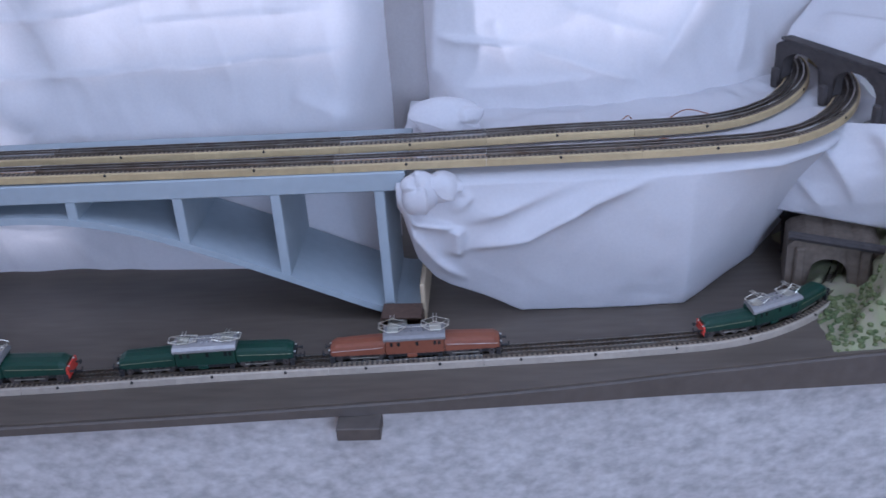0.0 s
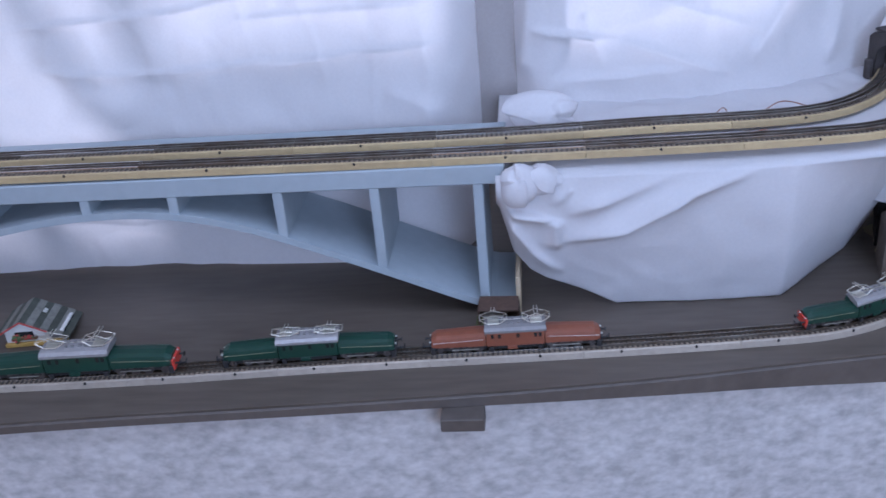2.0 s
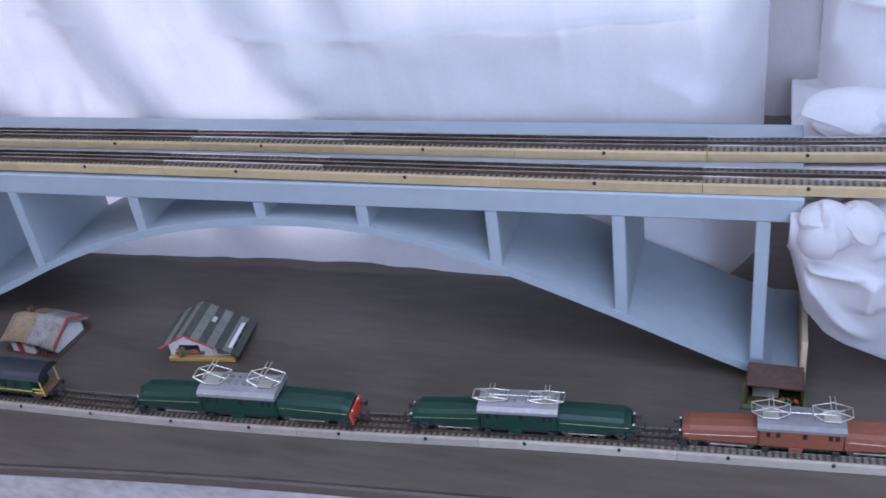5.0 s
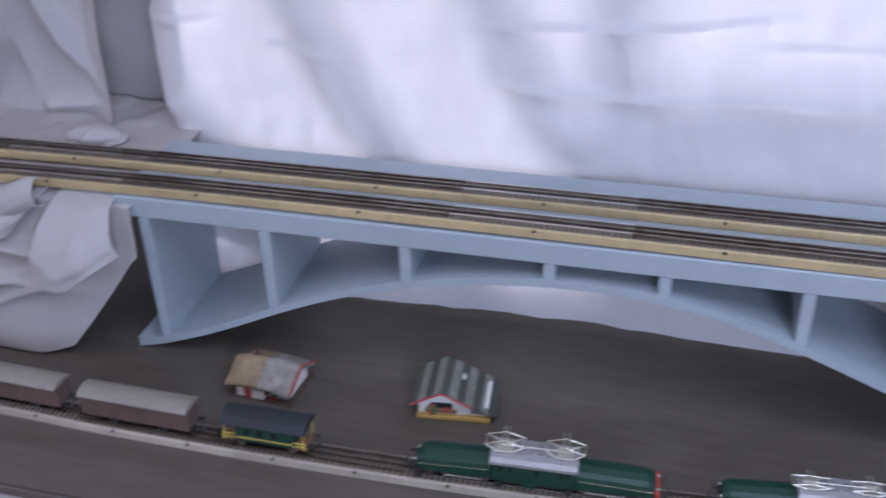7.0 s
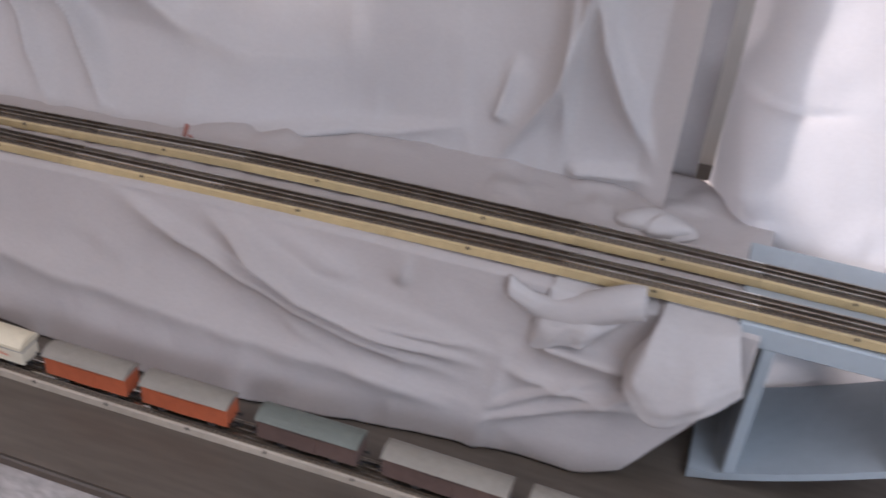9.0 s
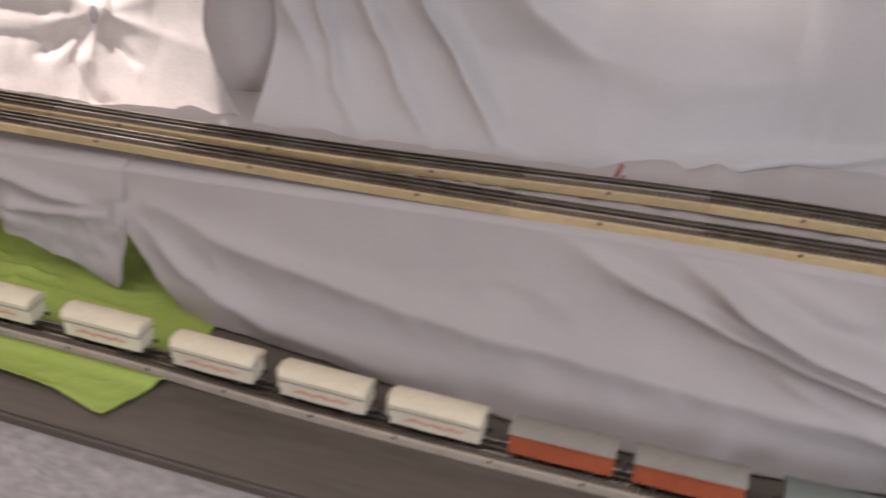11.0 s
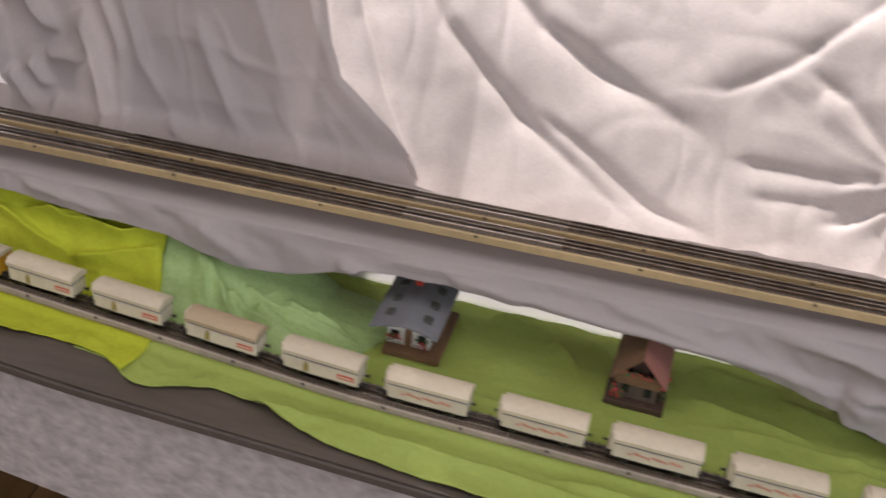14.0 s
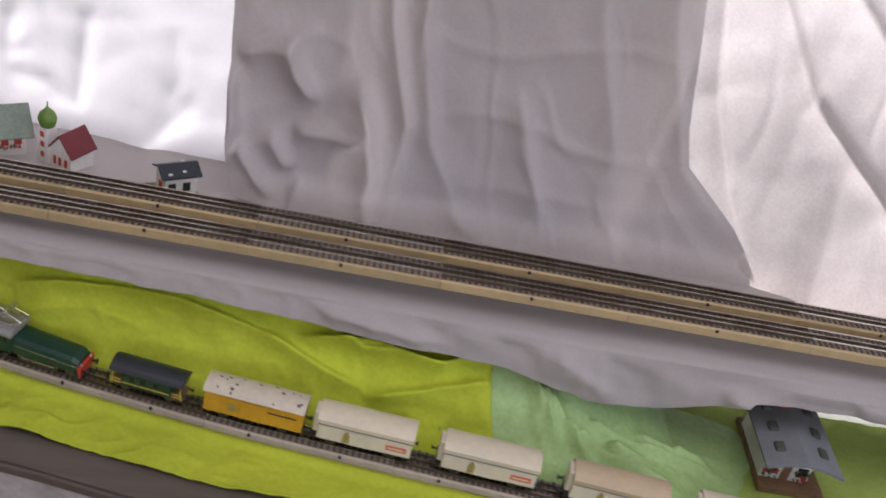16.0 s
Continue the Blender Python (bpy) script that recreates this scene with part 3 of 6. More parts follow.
def pantograph(loco, x, up, s):
    z = 0.0375
    panto = part("pantograph", box((x, 0, z), (0.014, 0.016, 0.0015), 0.0004), M_BRASS, loco, "shiny thin-wire pantograph")
    h = 0.0115 if up else 0.004
    for y in (-0.007, 0.007):
        part("lower_arm", rods([((x - 0.007, y, z), (x - 0.0165, y * 0.9, z + h * 0.5)), ((x + 0.007, y, z), (x + 0.0165, y * 0.9, z + h * 0.5))], 0.00055), M_BRASS, panto)
        part("upper_arm", rods([((x - 0.0165, y * 0.9, z + h * 0.5), (x + 0.001, y * 0.8, z + h)), ((x + 0.0165, y * 0.9, z + h * 0.5), (x - 0.001, y * 0.8, z + h))], 0.00045), M_BRASS, panto)
    part("contact_bow", rods([((x - 0.002, -0.013, z + h), (x - 0.002, 0.013, z + h)), ((x + 0.002, -0.013, z + h), (x + 0.002, 0.013, z + h)),
                              ((x - 0.0165, -0.0065, z + h * 0.5), (x - 0.0165, 0.0065, z + h * 0.5)), ((x + 0.0165, -0.0065, z + h * 0.5), (x + 0.0165, 0.0065, z + h * 0.5))], 0.00055), M_BRASS, panto)
    part("insulators", rods([((x + a, b, z - 0.0035), (x + a, b, z)) for a in (-0.005, 0.005) for b in (-0.006, 0.006)], 0.001), M_HWHITE, panto)


def crocodile(label, body, roof_mat, m, raised=(True, True), red_ends=(), line_mat=M_GOLDLINE, k=1.0, bend=0.0):
    loco = thing("crocodile_locomotive", label, "model locomotive", "locomotives on the lower line")
    part("bonnet", hood_bm(-0.103, -0.0365, -1), body, loco, smooth=False)
    part("bonnet", hood_bm(0.0365, 0.103, 1), body, loco, smooth=False)
    cab = part("cab", box((0, 0, 0.0202), (0.0715, 0.0295, 0.0208), 0.001), body, loco)
    for x in (-0.030, 0.030):
        for y in (-0.0138, 0.0138):
            part("cab_step", box((x, y, 0.0055), (0.006, 0.002, 0.006), 0.0004), M_BLACK, cab)
    for x in (-0.028, -0.0195, 0.003, 0.0245, 0.030):
        for y in (-0.0147, 0.0147):
            part("window", box((x, y, 0.0242), (0.0036, 0.0006, 0.0055), 0.0), M_GLASSDARK, cab)
    for x in (-0.0335, 0.0335):
        for y in (-0.0141, 0.0148):
            part("door_rail", rods([((x, y, 0.011), (x, y, 0.026))], 0.0004), line_mat, cab)
    prof = [(-0.0158, 0.0290), (-0.0160, 0.0322), (-0.0125, 0.0350), (-0.004, 0.0363), (0.004, 0.0363), (0.0125, 0.0350), (0.0160, 0.0322), (0.0158, 0.0290)]
    roof = part("roof", prism(prof, "x", -0.0375, 0.0375), roof_mat, loco, "domed metal-grey cab roof")
    for x in (-0.010, -0.003, 0.005, 0.012):
        for y in (-0.0045, 0.0045):
            part("roof_gear", box((x, y, 0.0372), (0.003, 0.0025, 0.0022), 0.0004), M_GREYROOF, roof)
    part("roof_cable", rods([((-0.03, 0, 0.039), (0.03, 0, 0.039))], 0.0004), M_BRASS, roof)
    pantograph(loco, -0.026, raised[0], -1)
    pantograph(loco, 0.026, raised[1], 1)
    for s in (-1, 1):
        for y in (-0.0136, 0.0136):
            pts = [(s * (0.039 + 0.062 * i / 4), y * (1.0 - 0.012 * i), 0.0200 - 0.0007 * i) for i in range(5)]
            part("handrail", rods(list(zip(pts, pts[1:])), 0.00038), line_mat, loco, "thin pale handrail")
        part("frame", box((s * 0.069, 0, 0.0065), (0.066, 0.018, 0.006), 0.0008), M_BLACK, loco)
        for x in (0.045, 0.060, 0.075, 0.093):
            r = 0.0062 if x < 0.09 else 0.0042
            for y in (-0.0085, 0.0085):
                part("wheel", wheel_bm(s * x, y, r), M_WHEEL, loco)
        for y in (-0.0112, 0.0112):
            part("connecting_rod", rods([((s * 0.045, y, 0.0055), (s * 0.078, y, 0.0055))], 0.0007), M_BRASS, loco)
        beam = M_RED if s in red_ends else M_BLACK
        part("buffer_beam", box((s * 0.1045, 0, 0.0115), (0.0025, 0.027, 0.007 if s not in red_ends else 0.0125), 0.0005), beam, loco)
        part("step", box((s * 0.1015, -0.012, 0.006), (0.006, 0.004, 0.009), 0.0004), M_BLACK, loco)
        for y in (-0.008, 0.008):
            part("headlamp", rods([((s * 0.104, y, 0.0172), (s * 0.1058, y, 0.0172))], 0.0012, 10), M_LAMP, loco)
        buffers(loco, s * 0.1055, s)
    part("underframe", box((0, 0, 0.0068), (0.066, 0.022, 0.006), 0.0008), M_BLACK, loco)
    part("battery_box", box((-0.004, -0.0135, 0.0075), (0.012, 0.003, 0.005), 0.0004), body, loco)
    if bend:
        for ob in loco.children_recursive:
            for v in ob.data.vertices:
                if abs(v.co.x) > 0.037:
                    hinge = Matrix.Translation((math.copysign(0.037, v.co.x), 0, 0))
                    v.co = hinge @ Matrix.Rotation(math.copysign(bend, v.co.x), 4, "Z") @ hinge.inverted() @ v.co
    loco.matrix_basis = m @ Matrix.Diagonal((k, k, k, 1))
    return loco


def roof_profile(w, z0, rise, n=8, t=0.0012):
    up = [(w * math.sin(a) / math.sin(1.05), z0 + rise * (math.cos(a) - math.cos(1.05)) / (1 - math.cos(1.05))) for a in [1.05 * (2 * i / n - 1) for i in range(n + 1)]]
    return up + [(w - t, z0 - 0.0006), (-w + t, z0 - 0.0006)]


def wagon(label, body, roof_mat, m, half=0.0535, style="plain", notch=False, ends=None):
    car = thing("goods_wagon", label, "model wagon", "wagons of the goods train")
    lo, hi = 0.0095, 0.0365
    x0 = -half + (0.006 if notch else 0.0)
    fridge = style in ("script", "label")
    wall_top = 0.0275 if fridge else hi
    part("body", box(((x0 + half) / 2, 0, (lo + wall_top) / 2), (half - x0, 0.0275, wall_top - lo), 0.0008), body, car)
    if fridge:
        # shadow under the eaves, put in as a recessed grey box
        part("eaves_band", box(((x0 + half) / 2, 0, 0.0300), (half - x0 - 0.001, 0.0262, 0.0050), 0.0), M_GREYROOF, car, "recessed band painting the shadow under the eaves grey")
        up = roof_profile(0.0160, 0.0368, 0.0056)[:-2]
        part("roof", prism(up + [(0.0160, 0.0320), (-0.0160, 0.0320)], "x", x0 - 0.001, half + 0.001), roof_mat, car, smooth=False)
    else:
        part("roof", prism(roof_profile(0.0162, hi, 0.0062), "x", x0 - 0.001, half + 0.001), roof_mat, car, smooth=False)
    part("underframe", box((0, 0, 0.0082), (2 * half - 0.004, 0.018, 0.0034), 0.0006), M_BLACK, car)
    for s in (-1, 1):
        for y in (-0.0085, 0.0085):
            part("wheel", wheel_bm(s * 0.031, y, 0.0055), M_WHEEL, car)
        for y in (-0.0115, 0.0115):
            part("axle_guard", box((s * 0.031, y, 0.006), (0.007, 0.0016, 0.006), 0.0004), M_BLACK, car)
        buffers(car, s * half, s)
    if notch:
        part("brake_platform", box((-half + 0.003, 0, 0.0105), (0.006, 0.028, 0.0016), 0.0), M_BLACK, car)
        part("brake_cabin", box((-half + 0.0035, 0.0, 0.026), (0.006, 0.017, 0.026), 0.0006), body, car)
    door_h = 0.0165 if fridge else 0.0225
    doors = part("sliding_door", box((0.0, -0.0141, 0.0105 + door_h / 2), (0.024, 0.0008, door_h), 0.0), body, car)
    if not fridge:
        part("door_runner", rods([((-0.03, -0.0150, 0.0332), (0.03, -0.0150, 0.0332))], 0.0005), body, car)
    for x in (-0.0115, 0.0115):
        part("door_batten", box((x, -0.0147, 0.0105 + door_h / 2), (0.0009, 0.0006, door_h), 0.0), body, doors)
    if style == "script":
        for i in range(9):
            w = 0.003 + 0.0018 * ((i * 7) % 3)
            part("lettering_bar", box((-0.026 + 0.0068 * i, -0.0148, 0.0205 + 0.0012 * ((i * 5) % 3 - 1)), (w + 0.0015, 0.0005, 0.0026 + 0.0008 * (i % 2)), 0.0), M_PRINT_PALE, car, "faded red lettering")
    if style == "label":
        part("label_plate", box((0.036, -0.0141, 0.0190), (0.021, 0.0007, 0.0062), 0.0), M_PRINT, car, "red printed label")
        part("lettering_bar", box((0.036, -0.0146, 0.0190), (0.017, 0.0004, 0.0014), 0.0), M_WHITEBODY, car)
        b = box((-0.015, -0.0148, 0.018), (0.0065, 0.0006, 0.0105), 0.0)
        add_box(b, (-0.015, -0.0148, 0.0248), (0.003, 0.0006, 0.004))
        part("bottle_print", b, M_BOTTLE, car, "gold printed bottle shape")
    if style == "yellow":
        b = box((-0.021, -0.0142, 0.021), (0.009, 0.0007, 0.009), 0.0)
        part("round_print", b, M_BOTTLE, car)
        part("lettering_bar", box((0.030, -0.0142, 0.0265), (0.030, 0.0006, 0.0016), 0.0), M_DKWOOD, car)
        rnd = random.Random(5)
        for i in range(16):
            a = rnd.uniform(-0.8, 0.6)
            y, z = 0.0162 * math.sin(a) / math.sin(1.05), hi + 0.0062 * (math.cos(a) - math.cos(1.05)) / (1 - math.cos(1.05))
            part("chip", box((rnd.uniform(-0.045, 0.05), y, z + 0.0001), (rnd.uniform(0.001, 0.0035), rnd.uniform(0.001, 0.003), 0.0007), 0.0, Matrix.Rotation(-a, 4, "X")), M_BLACK, car, "dark chipped spot")
    if style == "white_chip":
        part("chip", box((0.03, -0.004, hi + 0.0064), (0.005, 0.0014, 0.0008), 0.0), M_BLACK, car)
    car.matrix_basis = m @ Matrix.Diagonal((0.93, 0.93, 0.93, 1))
    return car


def guards_van(label, m, k=1.0):
    van = thing("guards_van", label, "model wagon", "wagons of the goods train")
    part("body", box((0, 0, 0.021), (0.062, 0.028, 0.022), 0.0008), M_GREEN_DK, van)
    part("roof", prism(roof_profile(0.0175, 0.0325, 0.0085), "x", -0.046, 0.046), M_BLUEROOF, van, "blue-black curved roof")
    part("underframe", box((0, 0, 0.0085), (0.088, 0.02, 0.0034), 0.0006), M_BLACK, van)
    for s in (-1, 1):
        for y in (-0.0085, 0.0085):
            part("wheel", wheel_bm(s * 0.028, y, 0.0055), M_WHEEL, van)
            part("roof_post", rods([((s * 0.043, y * 1.55, 0.010), (s * 0.043, y * 1.55, 0.0325))], 0.0006), M_YELLOWRAIL, van)
        part("end_platform", box((s * 0.0385, 0, 0.0106), (0.014, 0.027, 0.0012), 0.0), M_MIDWOOD, van)
        part("railing", rods([((s * 0.032, -0.0142, z), (s * 0.0445, -0.0142, z)) for z in (0.0145, 0.019)] + [((s * 0.0445, -0.0142, 0.0105), (s * 0.0445, -0.0142, 0.0205))], 0.0007), M_YELLOWRAIL, van, "yellow end railing")
        buffers(van, s * 0.0455, s)
    for x in (-0.018, -0.004, 0.012):
        part("window", box((x, -0.0143, 0.023), (0.006, 0.0006, 0.0065), 0.0), M_GLASSDARK, van)
    part("stripe", box((0, -0.0143, 0.0155), (0.06, 0.0005, 0.0012), 0.0), M_YELLOWRAIL, van)
    van.matrix_basis = m @ Matrix.Diagonal((k, k, k, 1))
    return van


# the red and green locomotives in front of the bridge
crocodile("red-brown crocodile locomotive with raised pantographs, grey roof", M_BROWNRED, M_GREYROOF, on_line(0.0375), (True, True), (), M_HWHITE, 0.97)
crocodile("green crocodile locomotive with a silver roof and lowered pantographs", M_GREEN, M_SILVER, on_line(-0.207), (False, False), (), M_GOLDLINE, 1.0)
crocodile("green crocodile locomotive with silver roof, raised pantographs, red buffer beam", M_GREEN, M_SILVER, on_line(-0.487), (True, True), (1,), M_GOLDLINE, 1.12)
crocodile("green crocodile locomotive with red front on the curve to the tunnel", M_GREEN, M_SILVER, on_line(0.468), (True, True), (-1,), M_GOLDLINE, 0.88, 0.26)
crocodile("dark green crocodile locomotive with red front at the train's head", M_GREEN_DK, M_SILVER, on_line(-3.598), (True, True), (1,))
guards_van("dark green guard's van with blue-black roof and yellow railings", on_line(-0.764))
for x in (-0.912, -1.066, -1.2155):
    wagon("brown covered goods wagon with a beige-grey roof", M_BROWNBODY, M_BEIGEROOF, on_line(x), 0.068)
wagon("brown covered goods wagon with a green-grey roof", M_BROWNBODY, M_GGROOF, on_line(-1.358), 0.058)
for x in (-1.494, -1.612):
    wagon("orange-red covered goods wagon with a tan roof", M_ORANGE, M_BEIGEROOF, on_line(x), 0.0525)
for x in (-1.734, -1.852, -1.972, -2.098, -2.231, -2.365, -2.489, -2.609, -2.734):
    wagon("cream refrigerator wagon with a brake cabin and faded red lettering", M_WHITEBODY, M_CREAMROOF, on_line(x), 0.0515, "script", True)
for x, r in ((-2.860, M_CREAMROOF), (-2.983, M_TANROOF), (-3.106, M_CREAMROOF), (-3.224, M_CREAMROOF)):
    wagon("cream refrigerator wagon with a tan roof, bottle print and red label" if r is M_TANROOF else "cream refrigerator wagon with a bottle print and red label",
          M_WHITEBODY, r, on_line(x), 0.0515, "label", True)
wagon("yellow refrigerator wagon with a chipped cream roof", M_YELLOW, M_CHIPROOF, on_line(-3.331), 0.051, "yellow")
guards_van("dark green guard's van with blue-black roof behind the locomotive", on_line(-3.432), 0.78)

# ---- small buildings ----
def gable_roof(name, parent, material, x0, x1, half, eave, ridge, over, label="", t=0.0022, ridge_axis="x", cx=0.0, cy=0.0, left_material=None):
    """Two sloping panels. The ridge runs along x or y."""
    for s in (-1, 1):
        w = half + over
        drop = (ridge - eave) * over / half
        a, b = (0.0, ridge), (s * w, eave - drop)
        prof = [a, b, (b[0], b[1] + t), (0.0, ridge + t * 1.2)]
        if ridge_axis == "x":
            bm = prism([(p + cy, q) for p, q in prof], "x", x0, x1)
        else:
            bm = prism([(p + cx, q) for p, q in prof], "y", x0, x1)
        part(name, bm, left_material if left_material and s < 0 else material, parent, label)


def gable_walls(parent, material, x0, x1, half, eave, ridge, axis, z0=0.0, c=0.0, name="house_shell"):
    prof = [(-half + c, z0), (half + c, z0), (half + c, eave), (c, ridge), (-half + c, eave)]
    return part(name, prism(prof, axis, x0, x1), material, parent)


def flowers(parent, c, s, n, seed, ms=None):
    rnd = random.Random(seed)
    for m, nm in ((M_LEAF, "leaves"), (M_FLOWER, "blossoms")):
        bm = bmesh.new()
        for _ in range(n):
            p = [c[k] + rnd.uniform(-s[k], s[k]) for k in range(3)]
            bmesh.ops.create_icosphere(bm, subdivisions=1, radius=rnd.uniform(0.0012, 0.0024), matrix=Matrix.Translation(p))
        part(nm, bm, m, parent)


# cottage with a shaggy roof
h = thing("cottage", "small white model cottage with shaggy grey-brown thatch and red trim", "model house", m=pose(-0.808, -0.031, 0.0005, 0, 0, -5) @ Matrix.Diagonal((0.92, 0.90, 0.88, 1)))
gable_walls(h, M_HWHITE, -0.036, 0.036, 0.026, 0.019, 0.034, "x")
part("porch_wall", box((-0.012, -0.030, 0.010), (0.036, 0.010, 0.020), 0.0006), M_HWHITE, h)
part("base_plate", box((0, -0.002, 0.0008), (0.086, 0.068, 0.0016), 0.0), M_DKWOOD, h)
for s, m_ in ((-1, M_THATCH_B), (1, M_THATCH)):
    bm = bmesh.new()
    n = 12
    rnd = random.Random(3 + s)
    vs = []
    for i in range(n + 1):
        row = []
        for j in range(n + 1):
            x = s * (0.0 if s < 0 else 0.0) + (-0.044 + 0.044 * (1 if s > 0 else 0)) + 0.044 * i / n
            y = -0.038 + 0.072 * j / n
            z = 0.040 - abs(y + 0.002) * 0.56 + 0.003 * noise.noise((x * 90, y * 90, 2.0)) - 0.006 * (abs(x) / 0.044) ** 3
            row.append(bm.verts.new((x, y, z)))
        vs.append(row)
    for i in range(n):
        for j in range(n):
            bm.faces.new((vs[i][j], vs[i + 1][j], vs[i + 1][j + 1], vs[i][j + 1]))
    ret = bmesh.ops.extrude_face_region(bm, geom=bm.faces[:])
    for v in [g for g in ret["geom"] if isinstance(g, bmesh.types.BMVert)]:
        v.co.z += 0.003 + 0.0012 * noise.noise(v.co * 300)
    bmesh.ops.recalc_face_normals(bm, faces=bm.faces[:])
    part("thatch", bm, m_, h, "shaggy thatch", smooth=True)
part("chimney", box((-0.018, 0.004, 0.043), (0.007, 0.006, 0.010), 0.0006), M_DKWOOD, h)
part("verge_board", rods([((0.0455, -0.038, 0.0215), (0.0455, -0.002, 0.0415)), ((0.0455, -0.002, 0.0415), (0.0455, 0.034, 0.0215))], 0.0014), M_TRIMRED, h, "red verge board")
part("door", box((-0.014, -0.0355, 0.009), (0.009, 0.0012, 0.016), 0.0), M_TRIMRED, h)
for x, y in ((0.012, -0.0265), (0.026, -0.0265)):
    part("window", box((x, y, 0.0115), (0.008, 0.0012, 0.008), 0.0), M_GLASSDARK, h)
flowers(h, (0.010, -0.030, 0.008), (0.014, 0.002, 0.005), 14, 4)

# chalet with a striped roof; a glazed porch stands under its longer slope
h = thing("chalet", "white model chalet with grey striped roof and ochre base", "model house", m=pose(-0.594, -0.018, 0.0005, 0, 0, 6) @ Matrix.Diagonal((1.0, 0.9, 0.88, 1)))
part("base_plate", box((0, 0, 0.003), (0.080, 0.066, 0.006), 0.0006), M_HYELLOW, h)
gable_walls(h, M_HWHITE, -0.028, 0.028, 0.026, 0.024, 0.039, "y", 0.006, -0.012)
porch = part("porch", box((0.026, -0.002, 0.013), (0.024, 0.050, 0.014), 0.0005), M_HWHITE, h)
for y in (-0.018, -0.002, 0.014):
    part("window", box((0.0385, y, 0.0135), (0.0010, 0.012, 0.009), 0.0), M_GLASSDARK, porch)
part("window", box((0.027, -0.0275, 0.0135), (0.016, 0.0010, 0.009), 0.0), M_STGREY, porch, "pale glazed porch front")
for i in range(11):
    a, b = -0.046 + 0.0084 * i, -0.046 + 0.0084 * (i + 1)
    za, zb = [0.0425 - 0.57 * abs(w + 0.012) for w in (a, b)]
    crown = [(-0.012, 0.0425)] if a < -0.012 < b else []
    prof = [(a, za)] + crown + [(b, zb), (b, zb + 0.0026)] + [(p, q + 0.0026) for p, q in crown] + [(a, za + 0.0026)]
    part("roof_strip", prism([(p, q + 0.0008 * (i % 2)) for p, q in prof], "y", -0.035, 0.035), M_SLATE if i % 2 else M_SLATE_DK, h)
for end, z in ((-0.046, 0.0231), (0.020, 0.0243)):
    part("verge_board", rods([((-0.012, -0.0358, 0.0430), (end, -0.0358, z))], 0.0012), M_TRIMRED, h, "red verge board")
part("end_gable", prism([(0.030, 0.008), (0.0405, 0.008), (0.0405, 0.015), (0.030, 0.019)], "y", 0.022, 0.030), M_HWHITE, h, "small white end gable")
part("skylight", box((0.008, 0.010, 0.0350), (0.005, 0.010, 0.0016), 0.0004, Matrix.Rotation(radians(30), 4, "Y")), M_LAMP, h)
part("window", box((-0.013, -0.0285, 0.018), (0.024, 0.0012, 0.010), 0.0), M_GLASSDARK, h)
part("balcony", box((-0.013, -0.0305, 0.0125), (0.034, 0.004, 0.003), 0.0), M_MIDWOOD, h)
flowers(h, (-0.013, -0.031, 0.016), (0.014, 0.0018, 0.0030), 18, 9)
flowers(h, (-0.024, -0.031, 0.009), (0.004, 0.0018, 0.003), 5, 10)

# open shelter beside the bridge foot
h = thing("shelter", "dark wooden shelter with a brown roof beside the bridge foot", "model house", m=pose(0.018, -0.024, 0.0005, 0, 0, -2))
part("roof", box((0, 0, 0.028), (0.050, 0.030, 0.003), 0.0006, Matrix.Rotation(radians(6), 4, "X")), M_DKWOOD, h, "flat brown board roof")
part("back_wall", box((0, 0.012, 0.0135), (0.050, 0.002, 0.027), 0.0), M_DKWOOD, h)
for x in (-0.025, 0.025):
    part("side_wall", box((x, 0.002, 0.0135), (0.002, 0.020, 0.027), 0.0), M_DKWOOD, h)
    part("post", box((x, -0.012, 0.013), (0.0025, 0.0025, 0.026), 0.0), M_DKWOOD, h)
part("bench", box((-0.008, 0.004, 0.006), (0.024, 0.008, 0.010), 0.0005), M_HWHITE, h)
part("base_plate", box((0, -0.001, 0.0008), (0.060, 0.036, 0.0016), 0.0), M_MOSS, h)
flowers(h, (0.014, -0.011, 0.007), (0.010, 0.003, 0.005), 9, 21)

# station with a broad curved roof
st = thing("station", "white model station with blue-grey roof on a brown base plate", "model house", m=pose(-2.785, 0.021, 0.0055, 0, 0, 0) @ Matrix.Diagonal((0.88, 0.93, 1.0, 1)))
part("base_plate", box((0.008, 0, 0.004), (0.080, 0.112, 0.008), 0.0006), M_MIDWOOD, st, "brown base plate")
part("house_shell", box((0, 0.002, 0.026), (0.060, 0.084, 0.036), 0.0006), M_HWHITE, st)
for y in (-0.0415, 0.0455):
    part("gable", prism([(-0.030, 0.044), (0.030, 0.044), (0.0, 0.052)], "y", y - 0.0012, y + 0.0012), M_HWHITE, st)
for s in (-1, 1):
    prof = [(0.0, 0.058)] + [(s * w, 0.058 - 0.10 * w - 2.6 * w * w) for w in (0.015, 0.03, 0.046)]
    prof += [(p, q + 0.003) for p, q in prof[::-1]]
    roof = part("roof_panel", prism(prof, "y", -0.074, 0.046), M_STGREY, st)
    for y in (-0.046, -0.014, 0.020):
        part("skylight", box((s * 0.026, y, 0.0565), (0.012, 0.015, 0.006), 0.0025, Matrix.Rotation(s * radians(13), 4, "Y"), 2), M_SLATE_DK, roof, "dark dormer hood")
part("chimney", box((-0.006, 0.022, 0.0655), (0.010, 0.010, 0.011), 0.0006), M_RED, st, "orange-red chimney")
part("door", box((0.0, -0.0405, 0.021), (0.010, 0.0014, 0.026), 0.0), M_MIDWOOD, st)
part("balcony_door", box((0.0, -0.0405, 0.043), (0.008, 0.0014, 0.012), 0.0), M_GLASSDARK, st)
